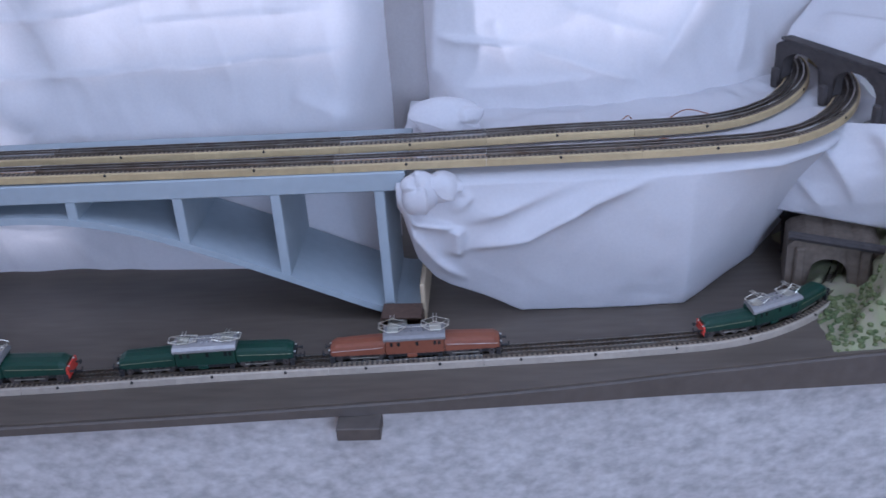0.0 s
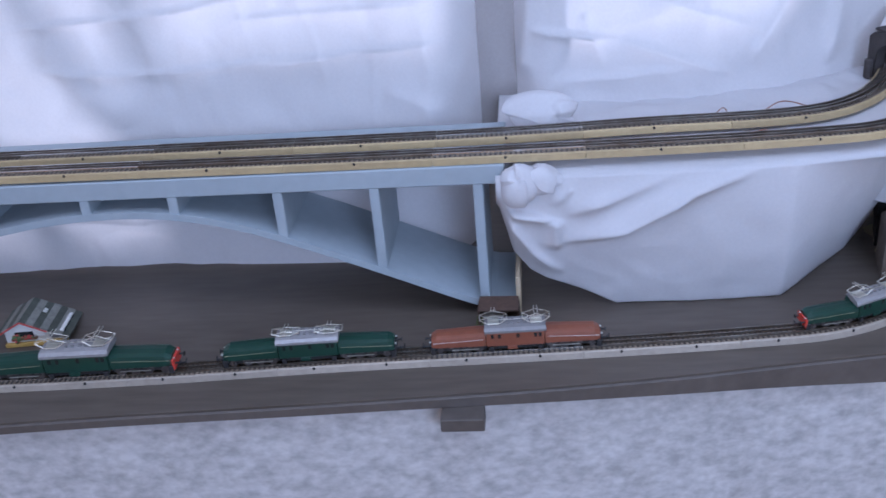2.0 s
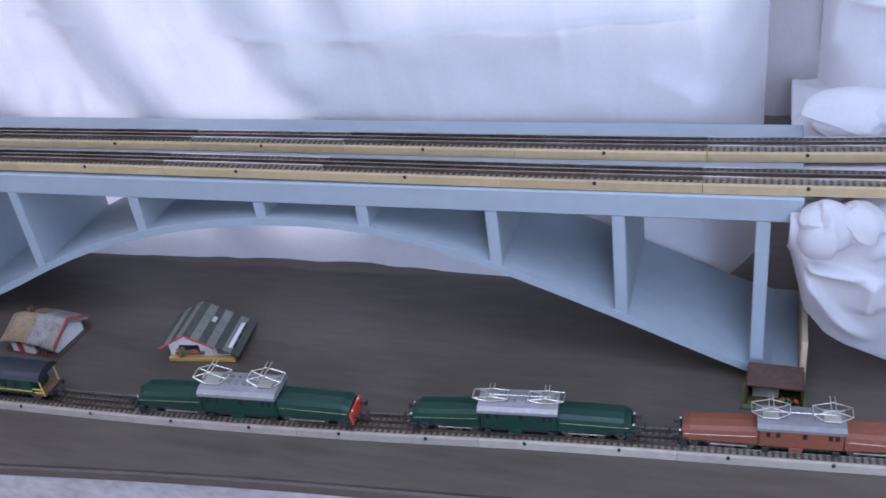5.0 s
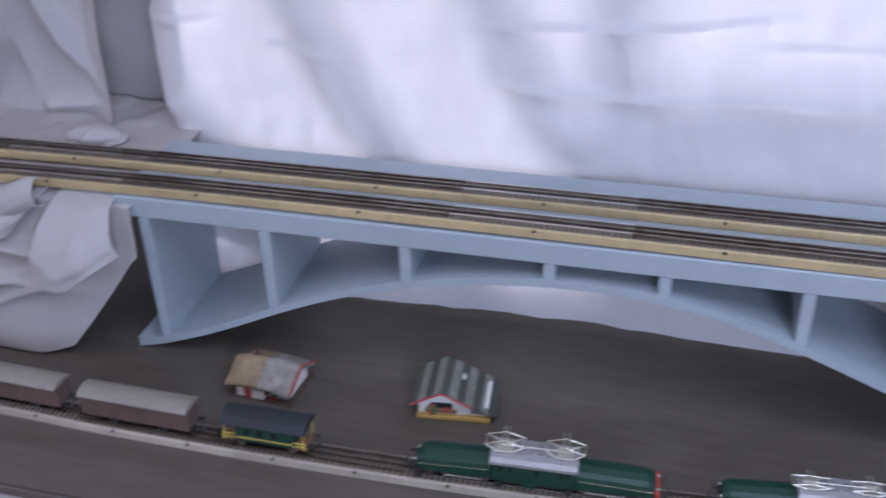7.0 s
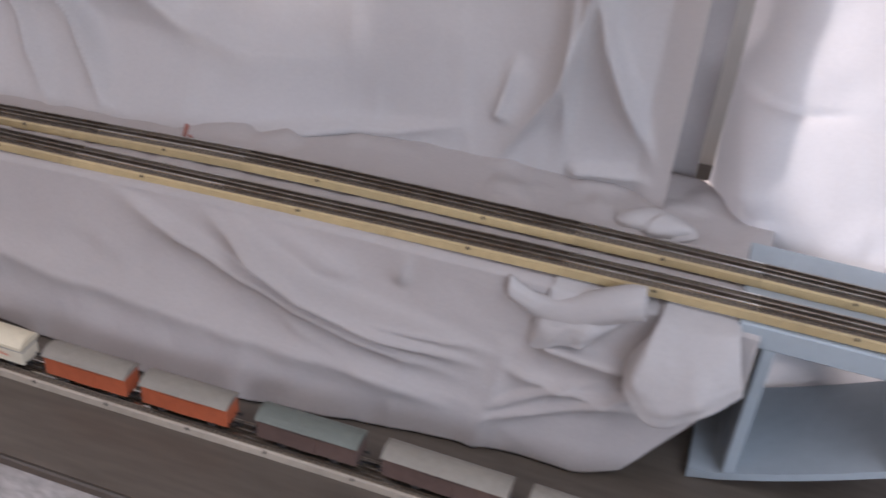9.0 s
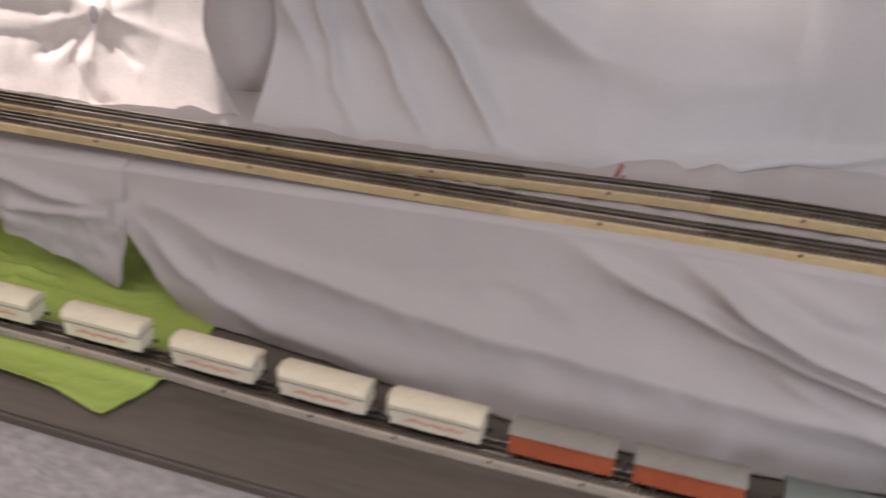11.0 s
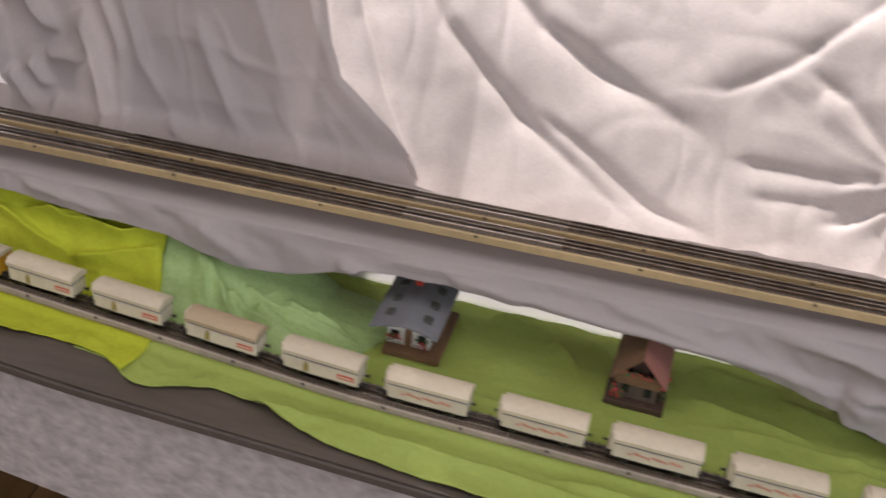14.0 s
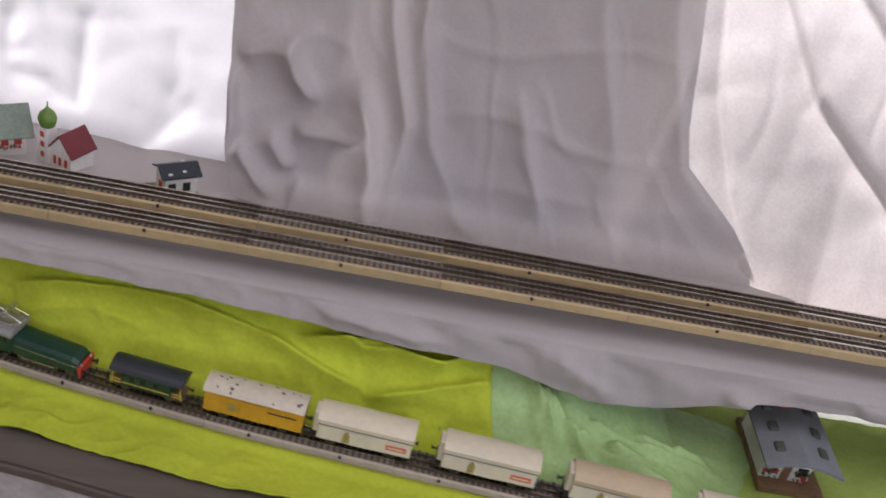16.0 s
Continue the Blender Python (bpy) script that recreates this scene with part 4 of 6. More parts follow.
for x in (-0.019, 0.019):
    part("window", box((x, -0.0405, 0.022), (0.012, 0.0014, 0.012), 0.0), M_GLASSDARK, st)
    flowers(st, (x, -0.043, 0.018), (0.010, 0.002, 0.006), 9, int(x * 1000) + 40)
for y in (-0.026, -0.004, 0.018, 0.036):
    for z in (0.018, 0.034):
        part("window", box((0.0305, y, z), (0.0014, 0.007, 0.009), 0.0), M_GLASSDARK, st)

# dark wooden chalet with a faded red roof
ch = thing("chalet", "dark wooden model chalet with faded red roof and flower boxes", "model house", m=pose(-2.512, 0.014, 0.0055, 0, 0, -3) @ Matrix.Diagonal((0.93, 0.96, 1.26, 1)))
part("base_plate", box((0, 0, 0.003), (0.074, 0.080, 0.006), 0.0006), M_DKWOOD, ch)
part("stone_storey", box((0, 0.002, 0.016), (0.050, 0.060, 0.022), 0.0006), M_PORTAL_LOW, ch)
gable_walls(ch, M_DKWOOD, -0.030, 0.034, 0.026, 0.040, 0.059, "y", 0.027)
part("balcony", box((0.0, -0.036, 0.031), (0.056, 0.010, 0.006), 0.0006), M_MIDWOOD, ch)
part("balcony_front", box((0.0, -0.0405, 0.036), (0.056, 0.0012, 0.008), 0.0), M_MIDWOOD, ch)
gable_roof("roof_panel", ch, M_REDROOF, -0.050, 0.042, 0.026, 0.042, 0.063, 0.008, ridge_axis="y", left_material=M_MIDWOOD)
part("chimney", box((-0.013, 0.022, 0.066), (0.009, 0.009, 0.018), 0.0006), M_DKWOOD, ch)
part("chimney_cap", box((-0.013, 0.022, 0.0765), (0.007, 0.007, 0.003), 0.0), M_HWHITE, ch)
for x in (-0.014, 0.014):
    part("window", box((x, -0.0305, 0.039), (0.009, 0.0014, 0.008), 0.0), M_GLASSDARK, ch)
    part("window", box((x, -0.0285, 0.017), (0.009, 0.0014, 0.010), 0.0), M_GLASSDARK, ch)
flowers(ch, (-0.004, -0.0415, 0.041), (0.022, 0.0016, 0.002), 20, 60)
flowers(ch, (0.032, 0.0, 0.016), (0.004, 0.024, 0.012), 26, 61)
flowers(ch, (-0.024, -0.034, 0.012), (0.008, 0.004, 0.006), 14, 62)

# buildings on the upper terrace
def terrace_drop(x, y):
    """How far the cloth of the far terrace sinks below the track bed behind the tracks."""
    return min(1.0, max(0.0, (-3.28 - x) / 0.14)) * (0.008 * min(1.0, max(0.0, (y - 0.099) / 0.03)) + 0.16 * max(0.0, y - 0.125))


def on_terrace(x, y, turn, k=1.0, lift=0.0):
    return pose(x, y, up_z(x) - 0.004 - terrace_drop(x, y) + lift, 0, 0, turn) @ Matrix.Diagonal((k, k, k, 1))


hu = thing("signal_hut", "small white hut with a dark roof and white patches", "model house", m=on_terrace(-3.463, 0.122, 33, 0.95, 0.001))
part("base_plate", box((0, 0, 0.002), (0.052, 0.044, 0.004), 0.0005), M_MOSS, hu)
part("house_shell", box((0.004, 0, 0.0165), (0.036, 0.028, 0.027), 0.0005), M_HWHITE, hu)
gable_roof("roof_panel", hu, M_BLUEROOF, -0.018, 0.026, 0.014, 0.030, 0.037, 0.003, ridge_axis="x")
for x, y in ((-0.008, -0.012), (0.008, -0.010), (0.014, 0.010)):
    part("patch", box((x, y, 0.0385 - abs(y) * 0.45), (0.004, 0.004, 0.001), 0.0), M_HWHITE, hu)
for x in (-0.006, 0.010):
    part("window", box((x, -0.0145, 0.017), (0.008, 0.0012, 0.010), 0.0), M_GLASSDARK, hu)
part("door", box((-0.0145, -0.002, 0.012), (0.0012, 0.008, 0.016), 0.0), M_TRIMRED, hu)
flowers(hu, (-0.020, -0.012, 0.007), (0.003, 0.006, 0.003), 8, 70)

cu = thing("church", "white model church with wine-red roof and green onion dome", "model church", m=on_terrace(-3.588, 0.150, -24, 0.66))
gable_walls(cu, M_HWHITE, -0.020, 0.030, 0.022, 0.034, 0.060, "y", 0.0, 0.018, "nave")
gable_roof("roof_panel", cu, M_WINERED, -0.023, 0.034, 0.022, 0.035, 0.062, 0.004, ridge_axis="y", cx=0.018)
tower = part("tower", box((-0.014, -0.012, 0.033), (0.022, 0.022, 0.066), 0.0006), M_HWHITE, cu)
bm = bmesh.new()
prof = [(0.011, 0.066), (0.0135, 0.073), (0.0145, 0.080), (0.012, 0.088), (0.006, 0.094), (0.0015, 0.099), (0.0006, 0.108)]
rings = []
for r, z in prof:
    rings.append([bm.verts.new((-0.014 + r * math.cos(a * math.pi / 8), -0.012 + r * math.sin(a * math.pi / 8), z)) for a in range(16)])
for r, s in zip(rings, rings[1:]):
    for k in range(16):
        bm.faces.new((r[k], r[(k + 1) % 16], s[(k + 1) % 16], s[k]))
bm.faces.new(rings[0][::-1])
bm.faces.new(rings[-1])
part("onion_dome", bm, M_ONION, cu, "green onion dome", smooth=True)
for z in (0.020, 0.038, 0.055):
    part("window", box((-0.014, -0.0235, z), (0.007, 0.0012, 0.009), 0.0), M_TRIMRED, tower)
    part("window", box((-0.0255, -0.012, z), (0.0012, 0.007, 0.009), 0.0), M_TRIMRED, tower)
for x in (0.008, 0.018, 0.030):
    part("window", box((x, -0.0205, 0.018), (0.005, 0.0012, 0.014), 0.0), M_TRIMRED, cu)

fh = thing("farmhouse", "white model farmhouse with a mossy grey roof", "model house", m=on_terrace(-3.660, 0.152, 34, 0.72))
part("house_shell", box((0, 0, 0.020), (0.084, 0.056, 0.040), 0.0006), M_HWHITE, fh)
gable_roof("roof_panel", fh, M_MOSSROOF, -0.052, 0.052, 0.028, 0.040, 0.068, 0.008, ridge_axis="x")
for x in (-0.042, 0.042):
    part("gable", prism([(-0.028, 0.039), (0.028, 0.039), (0.0, 0.066)], "x", x - 0.001, x + 0.001), M_HWHITE, fh)
for x in (-0.028, -0.008, 0.012, 0.030):
    part("window", box((x, -0.0285, 0.024), (0.010, 0.0012, 0.010), 0.0), M_TRIMRED, fh)
flowers(fh, (0.0, -0.031, 0.017), (0.036, 0.0016, 0.002), 20, 80)

# ---- tunnel mouths and hillside ----
def arch_mouth(x0, x1, zs, top, n=14):
    """Left and right side of a round-headed opening: its outline from x0 to x1."""
    c, r = (x0 + x1) / 2, (x1 - x0) / 2
    return [(x0, 0.0)] + [(c - r * math.cos(math.pi * i / n), zs + (top - zs) * math.sin(math.pi * i / n)) for i in range(n + 1)] + [(x1, 0.0)]


def portal_wall(openings, x0, x1, height, depth, rough):
    """A wall of stone with round-headed openings, its outline a little uneven."""
    bm = bmesh.new()
    out = []
    for o in openings:
        out += o
    outline = [(x0, 0.0)] + out + [(x1, 0.0), (x1, height * 0.86), (x1 - 0.012, height * 0.96)]
    n = 8
    outline += [(x1 + (x0 - x1) * (0.1 + 0.8 * i / n), height * (1 + rough * math.sin(i * 2.1))) for i in range(n + 1)]
    outline += [(x0 + 0.006, height * 0.95), (x0, height * 0.86)]
    rings = [[bm.verts.new((a, w, b)) for a, b in outline] for w in (0.0, depth)]
    k = len(outline)
    for i in range(k):
        bm.faces.new((rings[0][i], rings[0][(i + 1) % k], rings[1][(i + 1) % k], rings[1][i]))
    f0 = bm.faces.new(rings[0][::-1])
    f1 = bm.faces.new(rings[1])
    bmesh.ops.triangulate(bm, faces=[f0, f1])
    bmesh.ops.recalc_face_normals(bm, faces=bm.faces[:])
    return bm


up_portal = thing("tunnel_portal", "dark stone twin-arched tunnel portal on the upper line", "model tunnel", m=pose(0.528, 0.262, 0.204, 0, 0, -63) @ Matrix.Diagonal((1.30, 1.0, 1.0, 1)))
part("portal_wall", portal_wall([arch_mouth(0.010, 0.067, 0.030, 0.056), arch_mouth(0.083, 0.140, 0.030, 0.056)], 0.0, 0.150, 0.068, 0.018, 0.03), M_PORTAL, up_portal)
part("coping", box((0.075, 0.010, 0.0685), (0.140, 0.018, 0.004), 0.001), M_PORTAL, up_portal)
for x in (0.005, 0.075, 0.145):
    part("buttress", box((x, -0.003, 0.014), (0.009, 0.008, 0.028), 0.002), M_PORTAL, up_portal)

low_portal = thing("tunnel_portal", "brown stone tunnel portal on the lower line", "model tunnel", m=pose(0.508, 0.050, 0.0, 0, 0, -12))
part("portal_wall", portal_wall([arch_mouth(0.026, 0.078, 0.022, 0.048)], 0.0, 0.112, 0.074, 0.07, 0.03), M_PORTAL_LOW, low_portal)
part("coping", rods([((0.0, 0.004, 0.077), (0.118, -0.012, 0.071))], 0.006, 8), M_PORTAL, low_portal, "dark rounded coping beam")
for x in (0.016, 0.094):
    part("pilaster", box((x, -0.003, 0.032), (0.012, 0.010, 0.064), 0.002), M_PORTAL_LOW, low_portal)
part("second_mouth", portal_wall([arch_mouth(0.018, 0.062, 0.030, 0.058)], 0.0, 0.082, 0.086, 0.03, 0.03), M_PORTAL, low_portal, "dark stone arch behind").matrix_basis = pose(-0.06, 0.11, 0.0, 0, 0, 0)
# added black plate: the darkness inside the tunnel as colour
part("tunnel_back", box((0.05, 0.10, 0.04), (0.10, 0.004, 0.078), 0.0), M_HOLE, low_portal, "black plate painting the dark of the tunnel")


def hill(u, v):
    x = 0.530 + 0.30 * u + 0.02 * noise.noise((u * 4, v * 4, 5))
    y = -0.098 + 0.30 * v + 0.02 * u
    rise = min(1.0, max(0.0, (x - 0.548 - 0.12 * v) / 0.05))
    z = 0.012 * min(1.0, (u * 12)) + rise * (0.085 + 0.05 * v) + 0.006 * noise.noise((x * 40, y * 40, 3)) * min(1, u * 10)
    z *= min(1.0, v * 14 + 0.0)
    return (x + 0.010 * noise.noise((y * 50, z * 50, 1)), y, max(0.0, z))


hs = thing("hillside", "papier-mache hillside with mossy green foot and painted rock face", "model hill")
me = grid(60, 60, hill)
me.materials.append(M_ROCKPALE)
rock = new("rock_face", me)
rock.parent = hs
bm = bmesh.new()
rnd = random.Random(8)
for i in range(420):
    u, v = rnd.uniform(0, 0.5), rnd.uniform(0.0, 0.35)
    x, y, z = hill(u, v)
    if z < 0.05 + 0.02 * rnd.random():
        bmesh.ops.create_icosphere(bm, subdivisions=1, radius=rnd.uniform(0.002, 0.0055), matrix=Matrix.Translation((x, y, z)) @ Matrix.Diagonal((1, 1, 0.7, 1)))
moss = part("moss_tufts", bm, M_MOSS, hs, "green moss and scatter")
tagged(moss, kind="stuff")

# ---- cloths ----
BRIDGE_FOLDS = [
    (-1.061, 0.344, -0.961, 0.347, 0.005, 0.008), (-0.961, 0.347, -0.909, 0.356, 0.005, 0.008), (-0.863, 0.329, -0.801, 0.320, 0.005, 0.008), (-0.801, 0.320, -0.770, 0.319, 0.005, 0.008), (-0.641, 0.363, -0.518, 0.368, 0.006, 0.008),
    (-0.518, 0.368, -0.401, 0.372, 0.006, 0.008), (-0.401, 0.372, -0.251, 0.392, 0.006, 0.008), (-0.619, 0.310, -0.552, 0.299, 0.006, 0.008), (-0.552, 0.299, -0.483, 0.293, 0.006, 0.008), (-0.483, 0.293, -0.364, 0.293, 0.006, 0.008),
    (-0.364, 0.293, -0.193, 0.306, 0.006, 0.008),
    (-0.330, 0.356, -0.042, 0.363, 0.005, 0.008), (-0.294, 0.291, -0.175, 0.303, 0.006, 0.008), (-0.175, 0.303, -0.016, 0.312, 0.006, 0.008), (0.000, 0.364, -0.013, 0.294, 0.012, 0.03), (-0.013, 0.294, -0.041, 0.221, 0.012, 0.03),
    (-1.00, 0.21, -1.05, 0.40, 0.020, 0.035), (-0.74, 0.20, -0.84, 0.40, 0.010, 0.05), (-0.50, 0.21, -0.60, 0.36, 0.008, 0.05), (-0.13, 0.25, -0.03, 0.21, 0.008, 0.03),
    (-0.62, 0.45, -0.05, 0.46, 0.012, 0.03), (-0.9, 0.12, -0.5, 0.07, 0.006, 0.014), (-0.5, 0.07, -0.1, 0.12, 0.006, 0.014),
]


def bridge_sheet(u, v):
    x = -1.042 + 1.038 * u
    hem = 0.003 + 0.006 * (1 + math.sin(x * 9.0)) * 0.5
    z = hem + (0.80 - hem) * v ** 1.4
    y = 0.170 + 0.05 * max(0.0, z - 0.2) + 0.004 * ripple(x, z, 14, 1.0) + 0.010 * noise.noise((x * 3, z * 3, 0.4))
    y -= 1.7 * folds_at(x, z, BRIDGE_FOLDS) + 0.0016 * creases(x, z, 9, 2.0)
    y += 0.085 * (max(0.0, (x + 0.075) / 0.07) ** 2 + max(0.0, (-0.975 - x) / 0.067) ** 2)
    return (x, max(0.1485, y - 0.022 * max(0.0, min(1.0, (0.19 - z) / 0.05))), z)


cloth("hanging_sheet", "white cotton sheet hanging in loose folds behind the bridge", M_SHEET, 300, 230, bridge_sheet, "sheet", False)

RIGHT_FOLDS = [(0.052, 0.23, 0.075, 0.42, 0.016, 0.014), (0.067, 0.309, 0.19, 0.288, 0.008, 0.008), (0.19, 0.288, 0.355, 0.228, 0.006, 0.012), (0.226, 0.344, 0.403, 0.278, 0.006, 0.018),
               (0.36, 0.24, 0.46, 0.40, 0.008, 0.022), (0.48, 0.22, 0.50, 0.42, 0.012, 0.02), (0.10, 0.40, 0.40, 0.42, 0.010, 0.02), (0.10, 0.235, 0.30, 0.245, 0.006, 0.014), (0.14, 0.33, 0.17, 0.25, 0.005, 0.012)]


def right_sheet(u, v):
    x = 0.048 + 0.79 * u
    z = 0.150 + 0.65 * v ** 1.4
    y = 0.215 + 0.05 * max(0.0, z - 0.2) + 0.004 * ripple(x, z, 12, 3.0) + 0.12 * max(0.0, (x - 0.30) / 0.2) ** 1.5 * (0.6 if x < 0.6 else 0.6)
    y -= 1.9 * folds_at(x, z, RIGHT_FOLDS) + 0.0022 * creases(x, z, 10, 4.0)
    y += 0.05 * max(0.0, (0.10 - x) / 0.052) ** 2
    return (x, y, z)


cloth("hanging_sheet", "white cotton sheet hanging behind the upper curve", M_SHEET, 230, 180, right_sheet, "sheet", False)

# cloth over the right terrace: top, then the skirt down to the board
R_HEM = [(0.0, 0.165), (0.024, 0.150), (0.034, 0.115), (0.040, 0.085), (0.060, 0.058), (0.080, 0.044), (0.12, 0.028), (0.168, 0.003), (0.30, 0.002), (0.40, 0.002), (0.75, 0.002)]
R_FOLDS = [
    (0.348, 0.198, 0.257, 0.167, 0.014, 0.013), (0.257, 0.167, 0.179, 0.126, 0.014, 0.013), (0.179, 0.126, 0.087, 0.103, 0.014, 0.013), (0.264, 0.203, 0.180, 0.170, 0.008, 0.014), (0.180, 0.170, 0.097, 0.140, 0.008, 0.014),
    (0.034, 0.149, 0.095, 0.138, 0.008, 0.006), (0.095, 0.140, 0.092, 0.091, 0.008, 0.01), (0.034, 0.141, 0.066, 0.090, 0.007, 0.012), (0.066, 0.090, 0.103, 0.052, 0.007, 0.012), (0.188, 0.215, 0.176, 0.187, 0.005, 0.008),
    (0.230, 0.215, 0.206, 0.183, 0.005, 0.008), (0.090, 0.206, 0.109, 0.176, 0.006, 0.01), (0.109, 0.176, 0.087, 0.155, 0.006, 0.01),
]
R_EDGE = [(0.0, -0.004), (0.30, -0.002), (0.38, 0.004), (0.48, 0.018), (0.545, 0.060), (0.605, 0.14), (0.77, 0.25)]


def right_terrace(u, v):
    x = 0.022 + 0.625 * u
    edge = lerp_table(R_EDGE, x)
    top_z = 0.2035
    if v < 0.35:
        f = v / 0.35
        y = 0.42 + (edge - 0.42) * f
        lump = 0.0 if -0.01 < y < 0.125 + 0.3 * max(0, x - 0.4) else 0.006 * ripple(x, y, 20, 6.0)
        sag = -0.010 * math.exp(-(((y - 0.051) / 0.008) ** 2)) if x < 0.36 else 0.0
        return (x, y, top_z + lump + sag - 0.012 * f ** 12)
    f = (v - 0.35) / 0.65
    hem = lerp_table(R_HEM, x)
    z = top_z - 0.012 + (hem - top_z + 0.012) * f
    back = max(0.0, (x - 0.375) / 0.25)
    y = edge - 0.004 + 0.022 * f - 0.012 * math.sin(f * math.pi) + 0.26 * back * f ** 0.8
    y -= 2.6 * folds_at(x, z, R_FOLDS) * min(1.0, f * 5) + 0.002 * ripple(x, z, 22, 2.0) * min(1, f * 3)
    return (x + 0.02 * back * f, y, z)


cloth("terrace_cloth", "white cotton cloth draped over the terrace, skirt falling to the board", M_SHEET, 200, 160, right_terrace, "sheet")


def knot_bm(c, r, sq, seed, eye=(0.35, 0.1), pleats=2.5):
    """A bunched end of cloth: a dome with pleats that fan out from the point where it is gathered."""
    bm = bmesh.new()
    bmesh.ops.create_icosphere(bm, subdivisions=6, radius=1.0)
    for v in bm.verts:
        d = v.co.normalized()
        px, pz = d.x - eye[0], d.z - eye[1]
        rho, phi = math.hypot(px, pz), math.atan2(pz, px)
        turn = phi * pleats + 1.3 * rho + 1.1 * noise.noise(d * 1.2 + Vector((seed, 0, 0)))
        saw = (turn / math.pi) % 1.0
        fold = 0.22 * (saw if saw < 0.86 else 0.86 * (1 - saw) / 0.14) * min(1.0, rho / 0.35)
        k = 0.84 + (fold - 0.16 * math.exp(-((rho / 0.22) ** 2))) * max(0.0, min(1.0, 0.6 - d.y)) + 0.10 * noise.noise(d * 1.1 + Vector((0, seed, 0)))
        v.co = Vector((c[0] + d.x * r * sq[0] * k, c[1] + d.y * r * sq[1] * k, c[2] + d.z * r * sq[2] * k))
    return bm


solid("cloth_bunch", knot_bm((0.080, 0.134, 0.226), 0.036, (1.45, 0.8, 0.82), 1.0, (0.55, -0.25), 1.5), M_SHEET, "bunched end of white cloth lying beside the upper track", "cloth", smooth=True)
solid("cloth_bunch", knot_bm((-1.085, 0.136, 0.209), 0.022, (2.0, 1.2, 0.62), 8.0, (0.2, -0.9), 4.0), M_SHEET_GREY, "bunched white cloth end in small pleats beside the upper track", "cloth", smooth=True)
solid("cloth_bunch", knot_bm((0.051, -0.006, 0.184), 0.028, (0.95, 0.9, 1.05), 3.0, (-0.15, 0.55), 1.5), M_SHEET, "rolled end of white cloth tucked under the bridge end", "cloth", smooth=True)
solid("cloth_bunch", knot_bm((0.078, -0.002, 0.187), 0.024, (1.1, 0.9, 0.9), 6.0, (0.8, -0.4), 1.5), M_SHEET, "rolled end of white cloth tucked under the terrace edge", "cloth", smooth=True)


def rolled_flap(x0, x1, zc, yc, r0, r1, turns, lean, seed):
    """A loose flap of cloth that curls over itself; r0 and r1 are the curl's size at its ends."""
    def fn(u, v):
        a = -0.6 + v * turns * math.pi
        r = (r0 + (r1 - r0) * u) * (1 - 0.25 * v)
        wob = 1 + 0.28 * math.sin(u * 5.5 + seed + v * 2.0) + 0.1 * ripple(u, v, 3, seed)
        x = x0 + (x1 - x0) * u + lean * v * r
        return (x, yc - r * wob * math.sin(a) * 0.8, zc + 0.015 * math.sin(u * 4 + seed) + r * wob * math.cos(a))
    return fn



def hanging_lobe(xl, xr, xtl, xtr, ztop, zlow, bulge, curl, seed):
    """A tongue of cloth turned down over the terrace edge, its one side curling back under."""
    def fn(u, v):
        a = xtl + (xl - xtl) * v
        b = xtr + (xr - xtr) * v
        roll = max(0.0, (0.22 - u) / 0.22)
        x = a + (b - a) * u + curl * 0.6 * roll ** 2
        low = zlow + 0.090 * abs(u - 0.45) ** 1.8 + 0.006 * math.sin(u * 9 + seed)
        z = ztop + (low - ztop) * v + 0.006 * math.sin(u * 6 + seed) * v
        y = -0.004 - bulge * math.sin(min(1.0, v * 1.15) * math.pi * 0.55) * (0.55 + 0.45 * math.sin(u * math.pi)) + curl * 1.3 * roll ** 1.5 * v
        y -= 0.005 * math.exp(-(((u - 0.55 - 0.25 * v) / 0.10) ** 2)) * v + 0.002 * ripple(u * 2, v * 2, 2.0, seed)
        if v < 0.12:
            y += 0.02 * (1 - v / 0.12)
        return (x, min(y, 0.012), z)
    return fn


# same cloth as the skirt; the lighter copy paints the stronger light here
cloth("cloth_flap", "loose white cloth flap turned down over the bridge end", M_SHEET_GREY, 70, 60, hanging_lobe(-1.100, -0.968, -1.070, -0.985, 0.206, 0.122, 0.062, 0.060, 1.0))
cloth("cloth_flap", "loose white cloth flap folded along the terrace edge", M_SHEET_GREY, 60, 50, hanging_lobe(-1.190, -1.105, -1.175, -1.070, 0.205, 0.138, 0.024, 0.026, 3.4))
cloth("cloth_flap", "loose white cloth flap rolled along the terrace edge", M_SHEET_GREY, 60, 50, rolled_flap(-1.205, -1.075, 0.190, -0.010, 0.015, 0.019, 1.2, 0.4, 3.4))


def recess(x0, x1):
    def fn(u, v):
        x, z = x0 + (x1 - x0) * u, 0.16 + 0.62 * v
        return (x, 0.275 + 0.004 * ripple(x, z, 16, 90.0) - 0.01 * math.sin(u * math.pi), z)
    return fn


# dark strips added behind the gaps to paint their shade
cloth("hanging_sheet", "added dark cloth painting the shade in the gap between two sheets", M_GAP_SHADE, 30, 60, recess(-1.24, -1.058), "sheet", False)
cloth("hanging_sheet", "added dark cloth painting the shade in the gap between two sheets", M_GAP_SHADE, 30, 60, recess(-0.034, 0.078), "sheet", False)
TOP_FOLDS = [(0.1, 0.2, 0.9, 0.35, 0.014, 0.08), (0.2, 0.6, 0.8, 0.8, 0.016, 0.12), (0.5, 0.0, 0.7, 0.6, 0.012, 0.10)]


